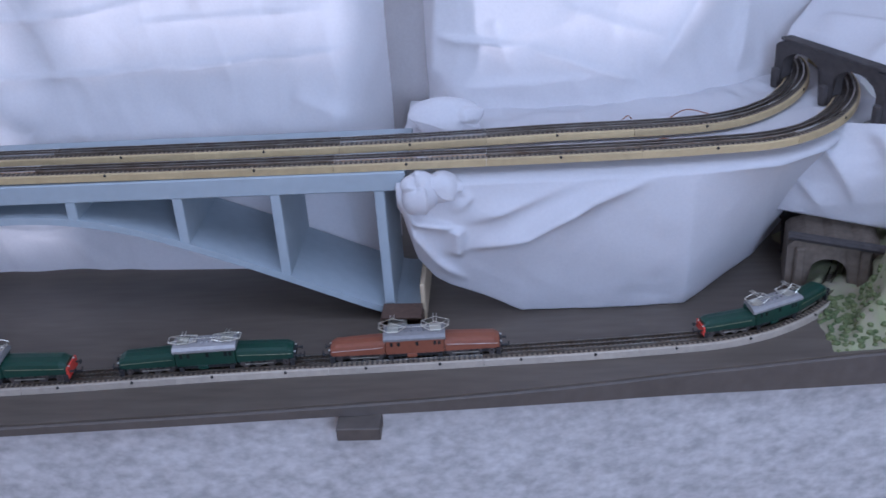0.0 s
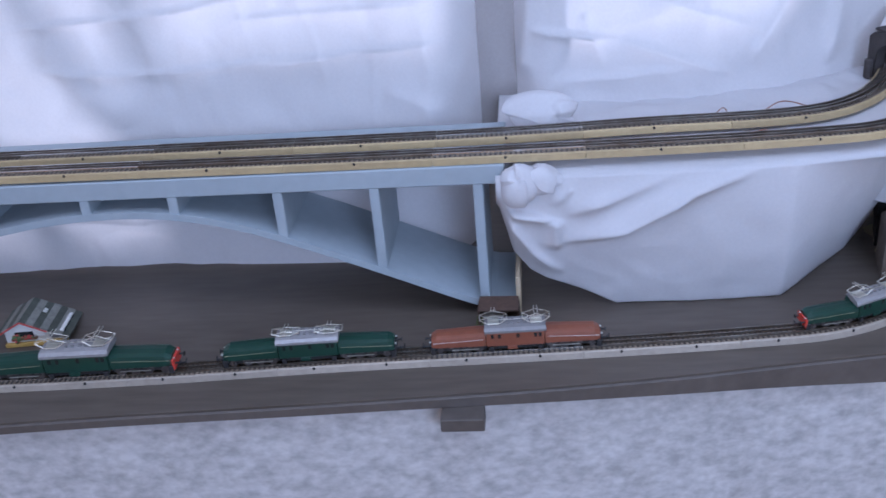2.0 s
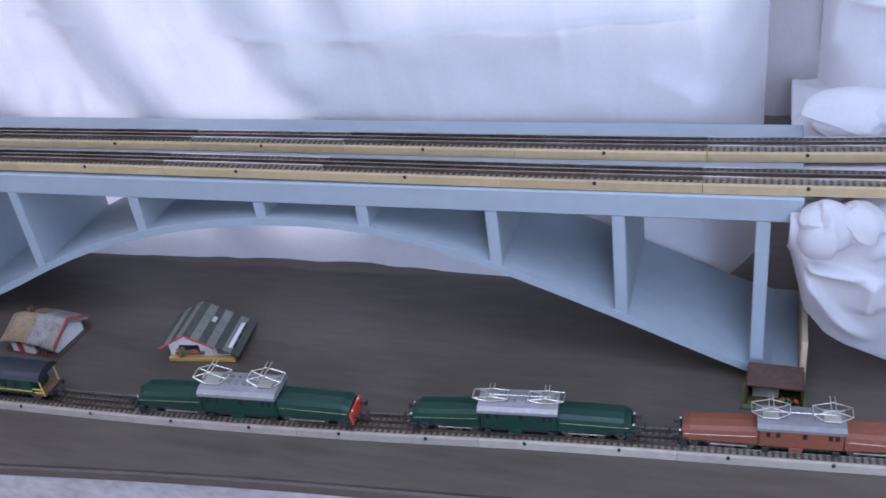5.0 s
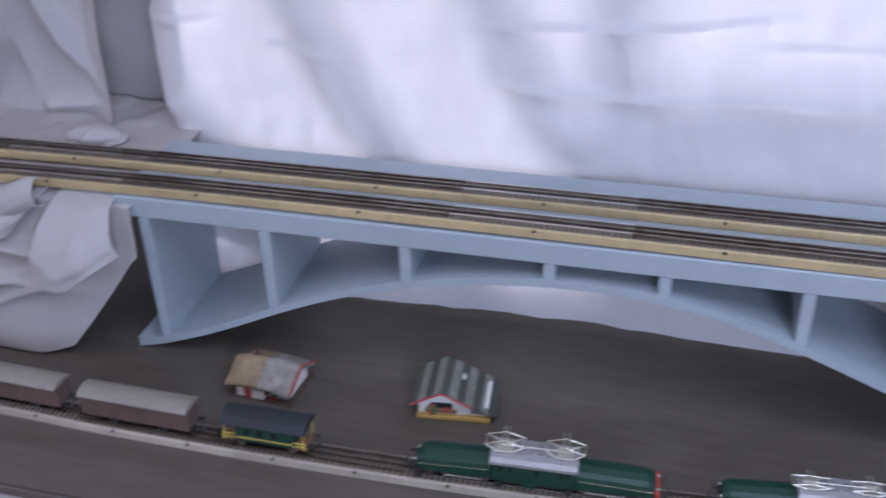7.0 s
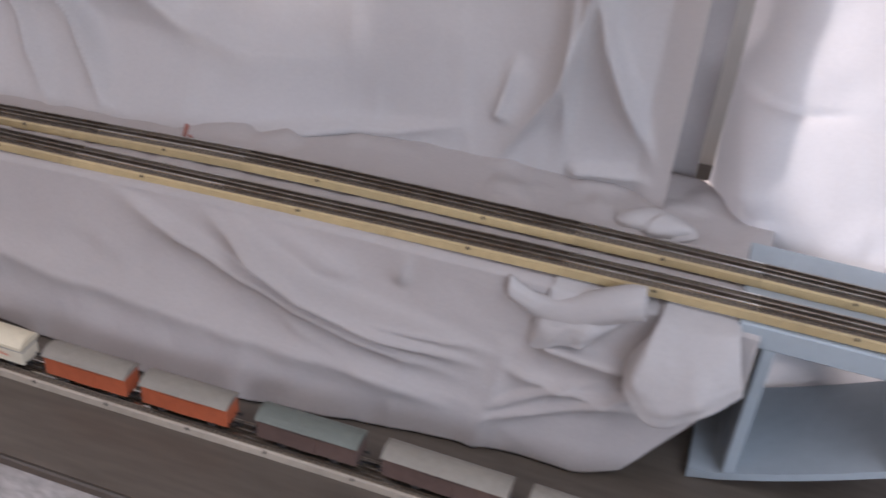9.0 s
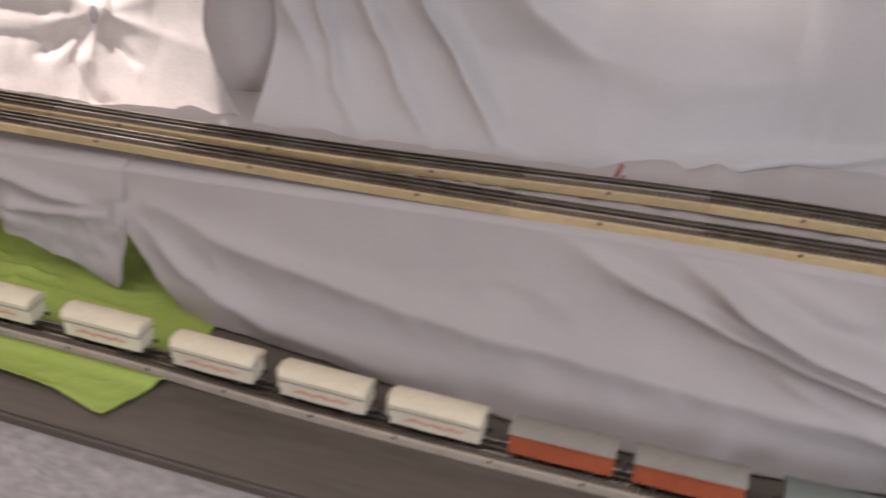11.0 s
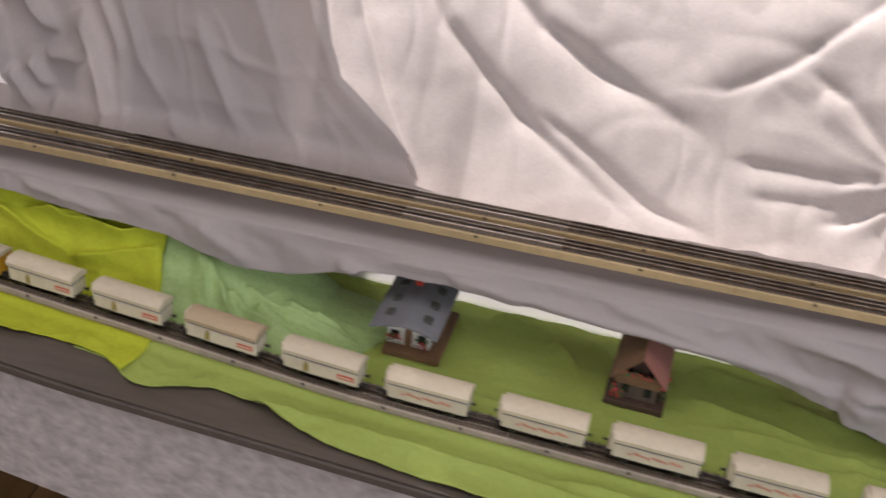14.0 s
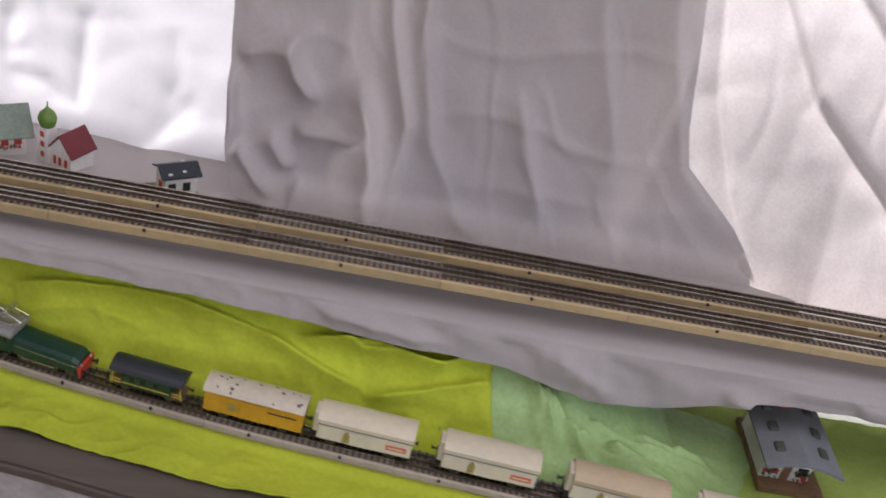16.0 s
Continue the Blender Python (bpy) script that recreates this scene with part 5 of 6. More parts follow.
def portal_drape(u, v):
    a = Vector((0.540, 0.272, 0.272)).lerp(Vector((0.672, 0.005, 0.266)), u)
    back = Vector((0.10, 0.12, 0.03)) * (v * 1.7)
    z = 0.016 * math.sin(min(1.0, v * 1.6) * math.pi * 0.5) + 0.05 * v * v + folds_at(u, v, TOP_FOLDS) + 0.004 * ripple(u, v, 3, 5.0)
    droop = -0.020 * max(0.0, 1 - v / 0.08) * (0.5 + 0.5 * math.sin(u * 9))
    return a + back + Vector((0, 0, z + droop))


cloth("portal_drape", "white cotton cloth heaped over the tunnel portal", M_SHEET, 90, 70, portal_drape, "sheet")
SIDE_FOLDS = [(0.1, 0.1, 0.6, 0.9, 0.014, 0.09), (0.4, 0.0, 0.9, 0.8, 0.016, 0.10), (0.0, 0.5, 0.4, 1.0, 0.010, 0.08)]


def side_drape(u, v):
    top = Vector((0.520, 0.150, 0.196)).lerp(Vector((0.720, -0.020, 0.235)), u)
    low = Vector((0.505, 0.105, 0.090)).lerp(Vector((0.650, 0.045, 0.080)), u)
    p = top.lerp(low, v)
    bulge = 0.020 * math.sin(v * math.pi) + folds_at(u, v, SIDE_FOLDS) + 0.003 * ripple(u, v, 4, 8.0)
    return p + Vector((-0.35, -0.8, 0.5)).normalized() * bulge


cloth("side_drape", "white cotton cloth hanging over the lower tunnel portal", M_SHEET, 80, 60, side_drape, "sheet")

# left terrace: top cloth and long grey-white skirt
L_FOLDS = [
    (-2.124, 0.128, -2.011, 0.104, 0.01, 0.022), (-2.011, 0.104, -1.812, 0.082, 0.01, 0.022), (-1.812, 0.082, -1.575, 0.078, 0.01, 0.022), (-1.575, 0.078, -1.332, 0.062, 0.01, 0.022), (-1.332, 0.062, -1.150, 0.040, 0.01, 0.022), (-2.133, 0.109, -2.057, 0.059, 0.01, 0.022),
    (-2.057, 0.059, -1.952, 0.024, 0.01, 0.022), (-1.952, 0.024, -1.815, 0.017, 0.01, 0.022), (-1.815, 0.017, -1.707, 0.020, 0.01, 0.022), (-1.690, 0.196, -1.592, 0.163, 0.012, 0.012), (-1.592, 0.163, -1.480, 0.133, 0.012, 0.012),
    (-1.480, 0.133, -1.342, 0.101, 0.012, 0.012), (-1.342, 0.101, -1.220, 0.070, 0.012, 0.012), (-1.565, 0.192, -1.498, 0.170, 0.016, 0.012), (-1.498, 0.170, -1.431, 0.142, 0.016, 0.012), (-1.431, 0.142, -1.346, 0.118, 0.016, 0.012), (-1.346, 0.118, -1.205, 0.090, 0.016, 0.012), (-1.530, 0.198, -1.467, 0.166, 0.016, 0.011),
    (-1.467, 0.166, -1.406, 0.141, 0.016, 0.011), (-1.406, 0.141, -1.348, 0.127, 0.016, 0.011), (-1.348, 0.127, -1.200, 0.110, 0.016, 0.011), (-1.499, 0.199, -1.424, 0.175, 0.01, 0.02), (-1.424, 0.175, -1.354, 0.152, 0.01, 0.02),
    (-1.304, 0.216, -1.316, 0.153, 0.01, 0.01),
    (-1.196, 0.132, -1.203, 0.055, 0.004, 0.018), (-1.203, 0.055, -1.219, -0.031, 0.004, 0.018), (-1.207, 0.051, -1.147, 0.089, 0.006, 0.007), (-1.147, 0.089, -1.094, 0.113, 0.006, 0.007), (-1.213, 0.036, -1.126, 0.074, 0.006, 0.007),
    (-1.126, 0.074, -1.028, 0.117, 0.006, 0.007), (-1.443, 0.101, -1.332, 0.065, 0.006, 0.02), (-1.332, 0.065, -1.220, 0.035, 0.006, 0.02),
    (-1.18, 0.14, -1.0, 0.125, 0.010, 0.012), (-1.20, 0.10, -1.03, 0.085, 0.006, 0.010),
]
L_HEM = [(-2.16, 0.105), (-2.135, 0.085), (-2.10, 0.035), (-2.06, 0.004), (-1.09, 0.003), (-1.06, 0.012), (-1.03, 0.05), (-1.0, 0.09), (-0.975, 0.125), (-0.96, 0.14)]


def left_terrace(u, v):
    x = -2.15 + 1.185 * u
    top_z = up_z(x) - 0.004
    if v < 0.3:
        f = v / 0.3
        y = 0.26 + (-0.002 - 0.26) * f
        lump = 0.008 * max(0.0, ripple(x, y, 18, 4.0)) if y > 0.108 else 0.0
        gap = 0.004 * ripple(x, y, 40, 4.0) * math.exp(-(((y - 0.051) / 0.009) ** 2))
        return (x, y, top_z + lump + gap - 0.008 * f ** 12)
    f = (v - 0.3) / 0.7
    hem = lerp_table(L_HEM, x)
    z = top_z - 0.008 + (hem - top_z + 0.008) * f
    flare = 0.058 + 0.022 * math.sin(x * 7.0)
    if x > -1.10:
        flare *= max(0.1, (-0.97 - x) / 0.13)
    if x < -2.02:
        flare *= max(0.25, 1 - (-2.02 - x) / 0.12)
    y = -0.004 - flare * f ** 1.3
    y -= 2.3 * folds_at(x, z, L_FOLDS) * min(1.0, f * 5) + 0.0012 * creases(x, z, 9, 6.0) + 0.0025 * ripple(x, z, 20, 9.0) * min(1, f * 3)
    return (x, max(y, -0.110) if z < 0.08 else y, z)


# darker copy of the sheet's cloth, shade included in the colour
cloth("terrace_cloth", "grey-white cotton cloth draped over the terrace with long diagonal folds", M_SKIRT_SHADED, 330, 130, left_terrace, "sheet")

F_HEM = [(-3.95, 0.100), (-3.57, 0.104), (-3.40, 0.100), (-3.28, 0.094), (-3.10, 0.082), (-3.0, 0.064), (-2.94, 0.066), (-2.85, 0.098), (-2.72, 0.102), (-2.55, 0.101), (-2.43, 0.094), (-2.37, 0.076), (-2.275, 0.050), (-2.19, 0.022), (-2.153, 0.008), (-2.146, 0.02), (-2.13, 0.10)]
F_FOLDS = [(-2.40, 0.15, -2.16, 0.105, 0.008, 0.012), (-2.30, 0.09, -2.15, 0.10, 0.006, 0.010), (-2.88, 0.11, -2.82, 0.09, 0.008, 0.010), (-3.06, 0.12, -2.98, 0.075, 0.006, 0.02),
           (-2.75, 0.12, -2.35, 0.10, 0.006, 0.012), (-3.3, 0.12, -3.15, 0.10, 0.005, 0.012), (-2.60, 0.14, -2.20, 0.06, 0.005, 0.016)]


def far_terrace(u, v):
    x = -3.95 + 1.815 * u
    top_z = up_z(x) - 0.004
    if v < 0.45:
        f = v / 0.45
        back = 0.50 - 0.31 * min(1.0, max(0.0, (x + 3.05) / 0.1))
        y = back + (-0.002 - back) * f
        lump = 0.007 * max(0.0, ripple(x, y, 16, 14.0)) if y > 0.115 and x > -3.42 else 0.0
        return (x, y, top_z + lump - terrace_drop(x, y) - 0.006 * f ** 12)
    f = (v - 0.45) / 0.55
    hem = lerp_table(F_HEM, x) + (0.006 if x < -2.3 else 0.0)
    z = top_z - 0.006 + (hem - top_z + 0.006) * f
    y = -0.004 - 0.005 * f - (0.010 * f if x > -2.3 else 0.0)
    y -= 2.4 * folds_at(x, z, F_FOLDS) * min(1.0, f * 5) + 0.0030 * creases(x, z, 16, 7.0) * min(1, f * 3) + 0.003 * ripple(x, z, 26, 19.0) * min(1, f * 3)
    return (x, y, z)


cloth("terrace_cloth", "off-white cotton cloth over the terrace with a short uneven hem", M_SKIRT_SHADED, 330, 90, far_terrace, "sheet")


def under_strip(u, v):
    x = -2.98 + 0.86 * u
    z = 0.128 - 0.126 * v
    return (x, 0.116 - 0.006 * v + 0.002 * ripple(x, z, 14, 2.5), z)


cloth("under_cloth", "bright white cloth hanging below the terrace at the back", M_SHEET_BRIGHT, 80, 16, under_strip, "sheet")

# grey-white sheet with swooping folds left of the bridge
C_FOLDS = [
    (-2.030, 0.500, -1.983, 0.293, 0.012, 0.012), (-1.983, 0.293, -1.955, 0.224, 0.012, 0.012), (-1.955, 0.224, -1.899, 0.177, 0.012, 0.012), (-1.899, 0.177, -1.843, 0.153, 0.012, 0.012), (-2.013, 0.500, -1.915, 0.283, 0.014, 0.014),
    (-1.915, 0.283, -1.873, 0.231, 0.014, 0.014), (-1.873, 0.231, -1.824, 0.191, 0.014, 0.014), (-1.824, 0.191, -1.769, 0.162, 0.014, 0.014), (-1.930, 0.500, -1.851, 0.318, 0.02, 0.014), (-1.851, 0.318, -1.802, 0.255, 0.02, 0.014),
    (-1.802, 0.255, -1.752, 0.207, 0.02, 0.014), (-1.752, 0.207, -1.686, 0.190, 0.02, 0.014), (-1.889, 0.500, -1.734, 0.334, 0.016, 0.04), (-1.734, 0.334, -1.669, 0.295, 0.016, 0.04), (-1.669, 0.295, -1.578, 0.279, 0.016, 0.04),
    (-1.578, 0.279, -1.439, 0.290, 0.016, 0.04), (-1.686, 0.187, -1.563, 0.195, 0.008, 0.012), (-1.563, 0.195, -1.422, 0.219, 0.008, 0.012), (-1.187, 0.500, -1.206, 0.361, 0.016, 0.014), (-1.206, 0.361, -1.218, 0.313, 0.016, 0.014),
    (-1.218, 0.313, -1.286, 0.190, 0.016, 0.014), (-1.212, 0.500, -1.172, 0.366, 0.018, 0.016), (-1.172, 0.366, -1.144, 0.313, 0.018, 0.016), (-1.144, 0.313, -1.096, 0.234, 0.018, 0.016), (-1.590, 0.194, -1.402, 0.215, 0.008, 0.012),
    (-1.402, 0.215, -1.305, 0.245, 0.008, 0.012), (-1.201, 0.216, -1.096, 0.228, 0.01, 0.01), (-1.215, 0.500, -1.211, 0.347, 0.01, 0.012), (-1.211, 0.347, -1.205, 0.225, 0.01, 0.012), (-1.286, 0.252, -1.268, 0.338, 0.008, 0.014),
    (-2.101, 0.500, -2.030, 0.300, 0.01, 0.018), (-2.030, 0.300, -1.960, 0.190, 0.01, 0.018),
]


def swoop_sheet(u, v):
    x = -2.045 + 0.962 * u
    z = 0.120 + 0.66 * v
    y = 0.200 + 0.06 * max(0.0, z - 0.2) + 0.004 * ripple(x, z, 9, 23.0)
    if x > -1.12:
        y -= 0.03 * (x + 1.12) / 0.037
    low = 1.0 if x < -1.65 else max(0.0, 1 - (x + 1.65) / 0.2)
    y -= 0.085 * low * max(0.0, min(1.0, (up_z(x) + 0.09 - z) / 0.10)) ** 1.5
    y -= 2.7 * folds_at(x, z, C_FOLDS) + 0.0022 * creases(x, z, 8, 8.0)
    return (x, max(y, 0.094), z)


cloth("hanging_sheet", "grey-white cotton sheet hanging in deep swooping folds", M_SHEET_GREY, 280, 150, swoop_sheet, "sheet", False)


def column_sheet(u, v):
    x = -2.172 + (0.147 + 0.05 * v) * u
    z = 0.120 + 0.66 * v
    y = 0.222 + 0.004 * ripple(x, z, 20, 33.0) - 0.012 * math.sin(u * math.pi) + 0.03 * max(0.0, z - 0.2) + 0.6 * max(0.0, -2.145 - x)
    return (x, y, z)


# the column's shade is in its dark colour
cloth("hanging_sheet", "narrow strip between two sheets, its shade painted grey-brown", M_GAP_SHADE, 30, 80, column_sheet, "sheet", False)

K = (-2.264, 0.260)
D_FOLDS = [
    (-2.994, 0.600, -2.926, 0.328, 0.012, 0.012), (-2.926, 0.328, -2.884, 0.234, 0.012, 0.012), (-2.884, 0.234, -2.842, 0.166, 0.012, 0.012), (-2.842, 0.166, -2.811, 0.137, 0.012, 0.012), (-3.008, 0.600, -2.825, 0.342, 0.014, 0.014),
    (-2.825, 0.342, -2.749, 0.282, 0.014, 0.014), (-2.749, 0.282, -2.673, 0.230, 0.014, 0.014), (-2.673, 0.230, -2.591, 0.179, 0.014, 0.014), (-2.591, 0.179, -2.535, 0.145, 0.014, 0.014), (-2.993, 0.600, -2.711, 0.359, 0.016, 0.018),
    (-2.711, 0.359, -2.619, 0.315, 0.016, 0.018), (-2.619, 0.315, -2.529, 0.280, 0.016, 0.018), (-2.529, 0.280, -2.469, 0.249, 0.016, 0.018), (-2.469, 0.249, -2.339, 0.250, 0.006, 0.016), (-2.339, 0.250, -2.272, 0.260, 0.006, 0.016),
    (-2.701, 0.264, -2.622, 0.225, 0.008, 0.012), (-2.622, 0.225, -2.543, 0.181, 0.008, 0.012), (-2.543, 0.181, -2.447, 0.153, 0.008, 0.012), (-2.441, 0.213, -2.351, 0.222, 0.005, 0.012), (-2.351, 0.222, -2.271, 0.253, 0.005, 0.012),
    (-2.266, 0.261, -2.352, 0.334, 0.012, 0.012), (-2.352, 0.334, -2.409, 0.361, 0.012, 0.012), (-2.266, 0.258, -2.284, 0.205, 0.012, 0.012), (-2.284, 0.205, -2.255, 0.167, 0.012, 0.012), (-2.255, 0.167, -2.215, 0.154, 0.012, 0.012),
    (-2.261, 0.253, -2.194, 0.204, 0.01, 0.012), (-2.261, 0.264, -2.213, 0.312, 0.01, 0.012), (-2.265, 0.270, -2.293, 0.343, 0.02, 0.012), (-2.293, 0.343, -2.298, 0.421, 0.02, 0.012), (-2.262, 0.274, -2.263, 0.366, 0.014, 0.012),
    (-2.265, 0.255, -2.311, 0.215, 0.009, 0.01), (-2.311, 0.215, -2.358, 0.197, 0.009, 0.01), (-2.198, 0.600, -2.422, 0.359, 0.006, 0.012), (-2.422, 0.359, -2.485, 0.321, 0.006, 0.012), (-2.485, 0.321, -2.570, 0.311, 0.006, 0.012),
]


def knot_sheet(u, v):
    z = 0.095 + 0.70 * v
    x = -3.02 + (0.905 + 0.075 * max(0.0, min(1.0, (0.26 - z) / 0.13)) ** 1.5 + 0.012 * math.sin(z * 16)) * u
    y = 0.212 + 0.06 * max(0.0, z - 0.25) + 0.004 * ripple(x, z, 10, 43.0)
    d = math.hypot(x - K[0], z - K[1])
    y -= 0.088 * max(0.0, min(1.0, (0.42 - z) / 0.29)) ** 1.4 * min(1.0, max(0.0, (x + 3.02) / 0.25))
    ang = math.atan2(z - K[1], x - K[0])
    pleat = abs(math.sin(ang * 3.5 + 0.6 * math.sin(ang * 2 + 1) + 2.2 * d)) ** 0.7 + 0.5 * abs(math.sin(ang * 6 + 1.1))
    y -= 0.010 * pleat * min(1.0, d / 0.05) * math.exp(-d / 0.075)
    y += 0.008 * math.exp(-((d / 0.02) ** 2)) - (1.9 * folds_at(x, z, D_FOLDS) + 0.0022 * creases(x, z, 11, 9.0)) * min(1.0, d / 0.03)
    return (x, max(y, 0.090), z)


cloth("hanging_sheet", "sunlit cream cotton sheet gathered at a tied knot", M_SHEET_WARM, 300, 170, knot_sheet, "sheet", False)
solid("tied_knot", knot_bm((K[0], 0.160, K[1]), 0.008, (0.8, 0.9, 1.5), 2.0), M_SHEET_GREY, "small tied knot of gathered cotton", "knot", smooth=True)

# grey curtain in front of the cream sheet
E_FOLDS = [
    (-3.368, 0.313, -3.355, 0.279, 0.018, 0.013), (-3.355, 0.279, -3.328, 0.245, 0.018, 0.013), (-3.408, 0.191, -3.383, 0.157, 0.014, 0.012), (-3.383, 0.157, -3.351, 0.135, 0.014, 0.012), (-3.376, 0.207, -3.345, 0.165, 0.012, 0.012),
    (-3.295, 0.287, -3.276, 0.238, 0.018, 0.02), (-3.276, 0.238, -3.265, 0.185, 0.018, 0.02), (-3.265, 0.185, -3.270, 0.123, 0.018, 0.02), (-3.419, 0.273, -3.414, 0.208, 0.014, 0.012), (-3.414, 0.208, -3.421, 0.148, 0.014, 0.012),
    (-3.312, 0.600, -3.270, 0.351, 0.01, 0.014), (-3.270, 0.351, -3.239, 0.247, 0.01, 0.014), (-3.239, 0.247, -3.243, 0.119, 0.01, 0.014), (-3.270, 0.600, -3.238, 0.350, 0.009, 0.016), (-3.238, 0.350, -3.211, 0.230, 0.009, 0.016),
    (-3.211, 0.230, -3.159, 0.138, 0.009, 0.016), (-3.418, 0.283, -3.365, 0.309, 0.008, 0.01), (-3.365, 0.309, -3.334, 0.328, 0.008, 0.01), (-3.354, 0.217, -3.295, 0.220, 0.01, 0.012), (-3.295, 0.220, -3.273, 0.231, 0.01, 0.012),
    (-3.258, 0.133, -3.207, 0.128, 0.009, 0.014), (-3.207, 0.128, -3.072, 0.119, 0.009, 0.014), (-3.072, 0.119, -2.976, 0.164, 0.009, 0.014), (-3.181, 0.157, -3.092, 0.122, 0.01, 0.014), (-3.092, 0.122, -3.050, 0.109, 0.01, 0.014),
    (-3.136, 0.308, -3.093, 0.202, 0.008, 0.018), (-3.093, 0.202, -3.065, 0.128, 0.008, 0.018), (-3.118, 0.600, -3.072, 0.388, 0.006, 0.02), (-3.072, 0.388, -3.026, 0.270, 0.006, 0.02), (-3.026, 0.270, -3.000, 0.159, 0.006, 0.02),
    (-3.043, 0.600, -3.003, 0.403, 0.006, 0.02), (-3.003, 0.403, -2.949, 0.255, 0.006, 0.02), (-2.949, 0.255, -2.860, 0.177, 0.006, 0.02), (-3.386, 0.120, -3.344, 0.133, 0.01, 0.01), (-3.344, 0.133, -3.336, 0.167, 0.01, 0.01),
    (-3.266, 0.148, -3.249, 0.115, 0.01, 0.01),
]


def grey_curtain(u, v):
    z = 0.132 + 0.66 * v
    right = lerp_table([(0.125, -2.829), (0.16, -2.835), (0.20, -2.870), (0.26, -2.941), (0.30, -2.955), (0.43, -2.981), (0.8, -3.02)], z)
    left = lerp_table([(0.125, -3.40), (0.16, -3.415), (0.3, -3.424), (0.8, -3.44)], z)
    x = left + (right - left) * u
    y = 0.158 + 0.05 * max(0.0, z - 0.2) + 0.003 * ripple(x, z, 14, 53.0) - 0.03 * max(0.0, (0.17 - z) / 0.045) ** 2
    y -= 2.2 * folds_at(x, z, E_FOLDS) + 0.0026 * creases(x, z, 11, 10.0)
    return (x, max(0.094, y), z)


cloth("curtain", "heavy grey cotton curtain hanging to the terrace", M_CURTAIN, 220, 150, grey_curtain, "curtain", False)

W_FOLDS = [
    (-3.589, 0.267, -3.594, 0.173, 0.05, 0.014), (-3.594, 0.173, -3.603, 0.125, 0.05, 0.014), (-3.469, 0.186, -3.511, 0.126, 0.07, 0.03), (-3.511, 0.126, -3.556, 0.067, 0.07, 0.03), (-3.683, 0.175, -3.633, 0.169, 0.05, 0.016),
    (-3.633, 0.169, -3.602, 0.137, 0.05, 0.016), (-3.668, 0.250, -3.673, 0.197, 0.05, 0.014), (-3.673, 0.197, -3.645, 0.210, 0.05, 0.014), (-3.499, 0.261, -3.489, 0.198, 0.03, 0.014), (-3.489, 0.198, -3.506, 0.159, 0.03, 0.014),
]


def white_corner(u, v):
    x = -4.0 + 0.62 * u
    z = 0.060 + 0.72 * v
    y = 0.245 + 0.004 * ripple(x, z, 10, 63.0) + 0.04 * max(0.0, z - 0.2)
    y -= 0.22 * folds_at(x, z, W_FOLDS) + 0.0024 * creases(x, z, 11, 12.0)
    return (x, y, z)


cloth("hanging_sheet", "bright white cotton sheet behind the church", M_SHEET_BRIGHT, 120, 100, white_corner, "sheet", False)

# green cloths over the board
def up_slope(y):
    """The run along the cloth's slope behind the track."""
    return y if y < -0.05 else -0.05 + (y + 0.05) * 1.8


def green_at(x, y, seed, folds, lift):
    """A point of the green cloths: the lime one is heaped up behind the track, the mint one lies nearly flat."""
    heap = 1.0 if seed == 71.0 else 0.93 * min(1.0, max(0.0, (-2.90 - x) / 0.16))
    z = 0.0035
    if y > -0.05:
        z += 0.105 * heap * min(1.0, (y + 0.05) / 0.095) ** 1.15
    w = up_slope(y) if folds is not MINT_FOLDS else y
    near = math.exp(-(((y - lerp_table(LOW, x)) / 0.026) ** 2))
    fine = 1 - abs(noise.noise((x * 38 - w * 20, w * 40 + x * 14, seed + 3))) * 3.0
    d = max(0.0, lift * folds_at(x, w, folds)) + max(0.0, (0.006 if heap > 0.5 else 0.003) * ripple(x * 0.7, w, 20, seed)) + 0.0012 * max(0.0, fine) + 0.0016 * creases(x, w, 14, seed)
    d *= 1 - near
    lean = 0.72 * heap * min(1.0, max(0.0, (y + 0.06) / 0.03))
    lap = 0.0055 * math.exp(-(((y - lerp_table(LOW, x) + 0.024) / 0.007) ** 2))
    return (x, y - lean * d, (z + d * (1 - 0.3 * lean)) * (1 - near) + 0.0035 * near + lap)


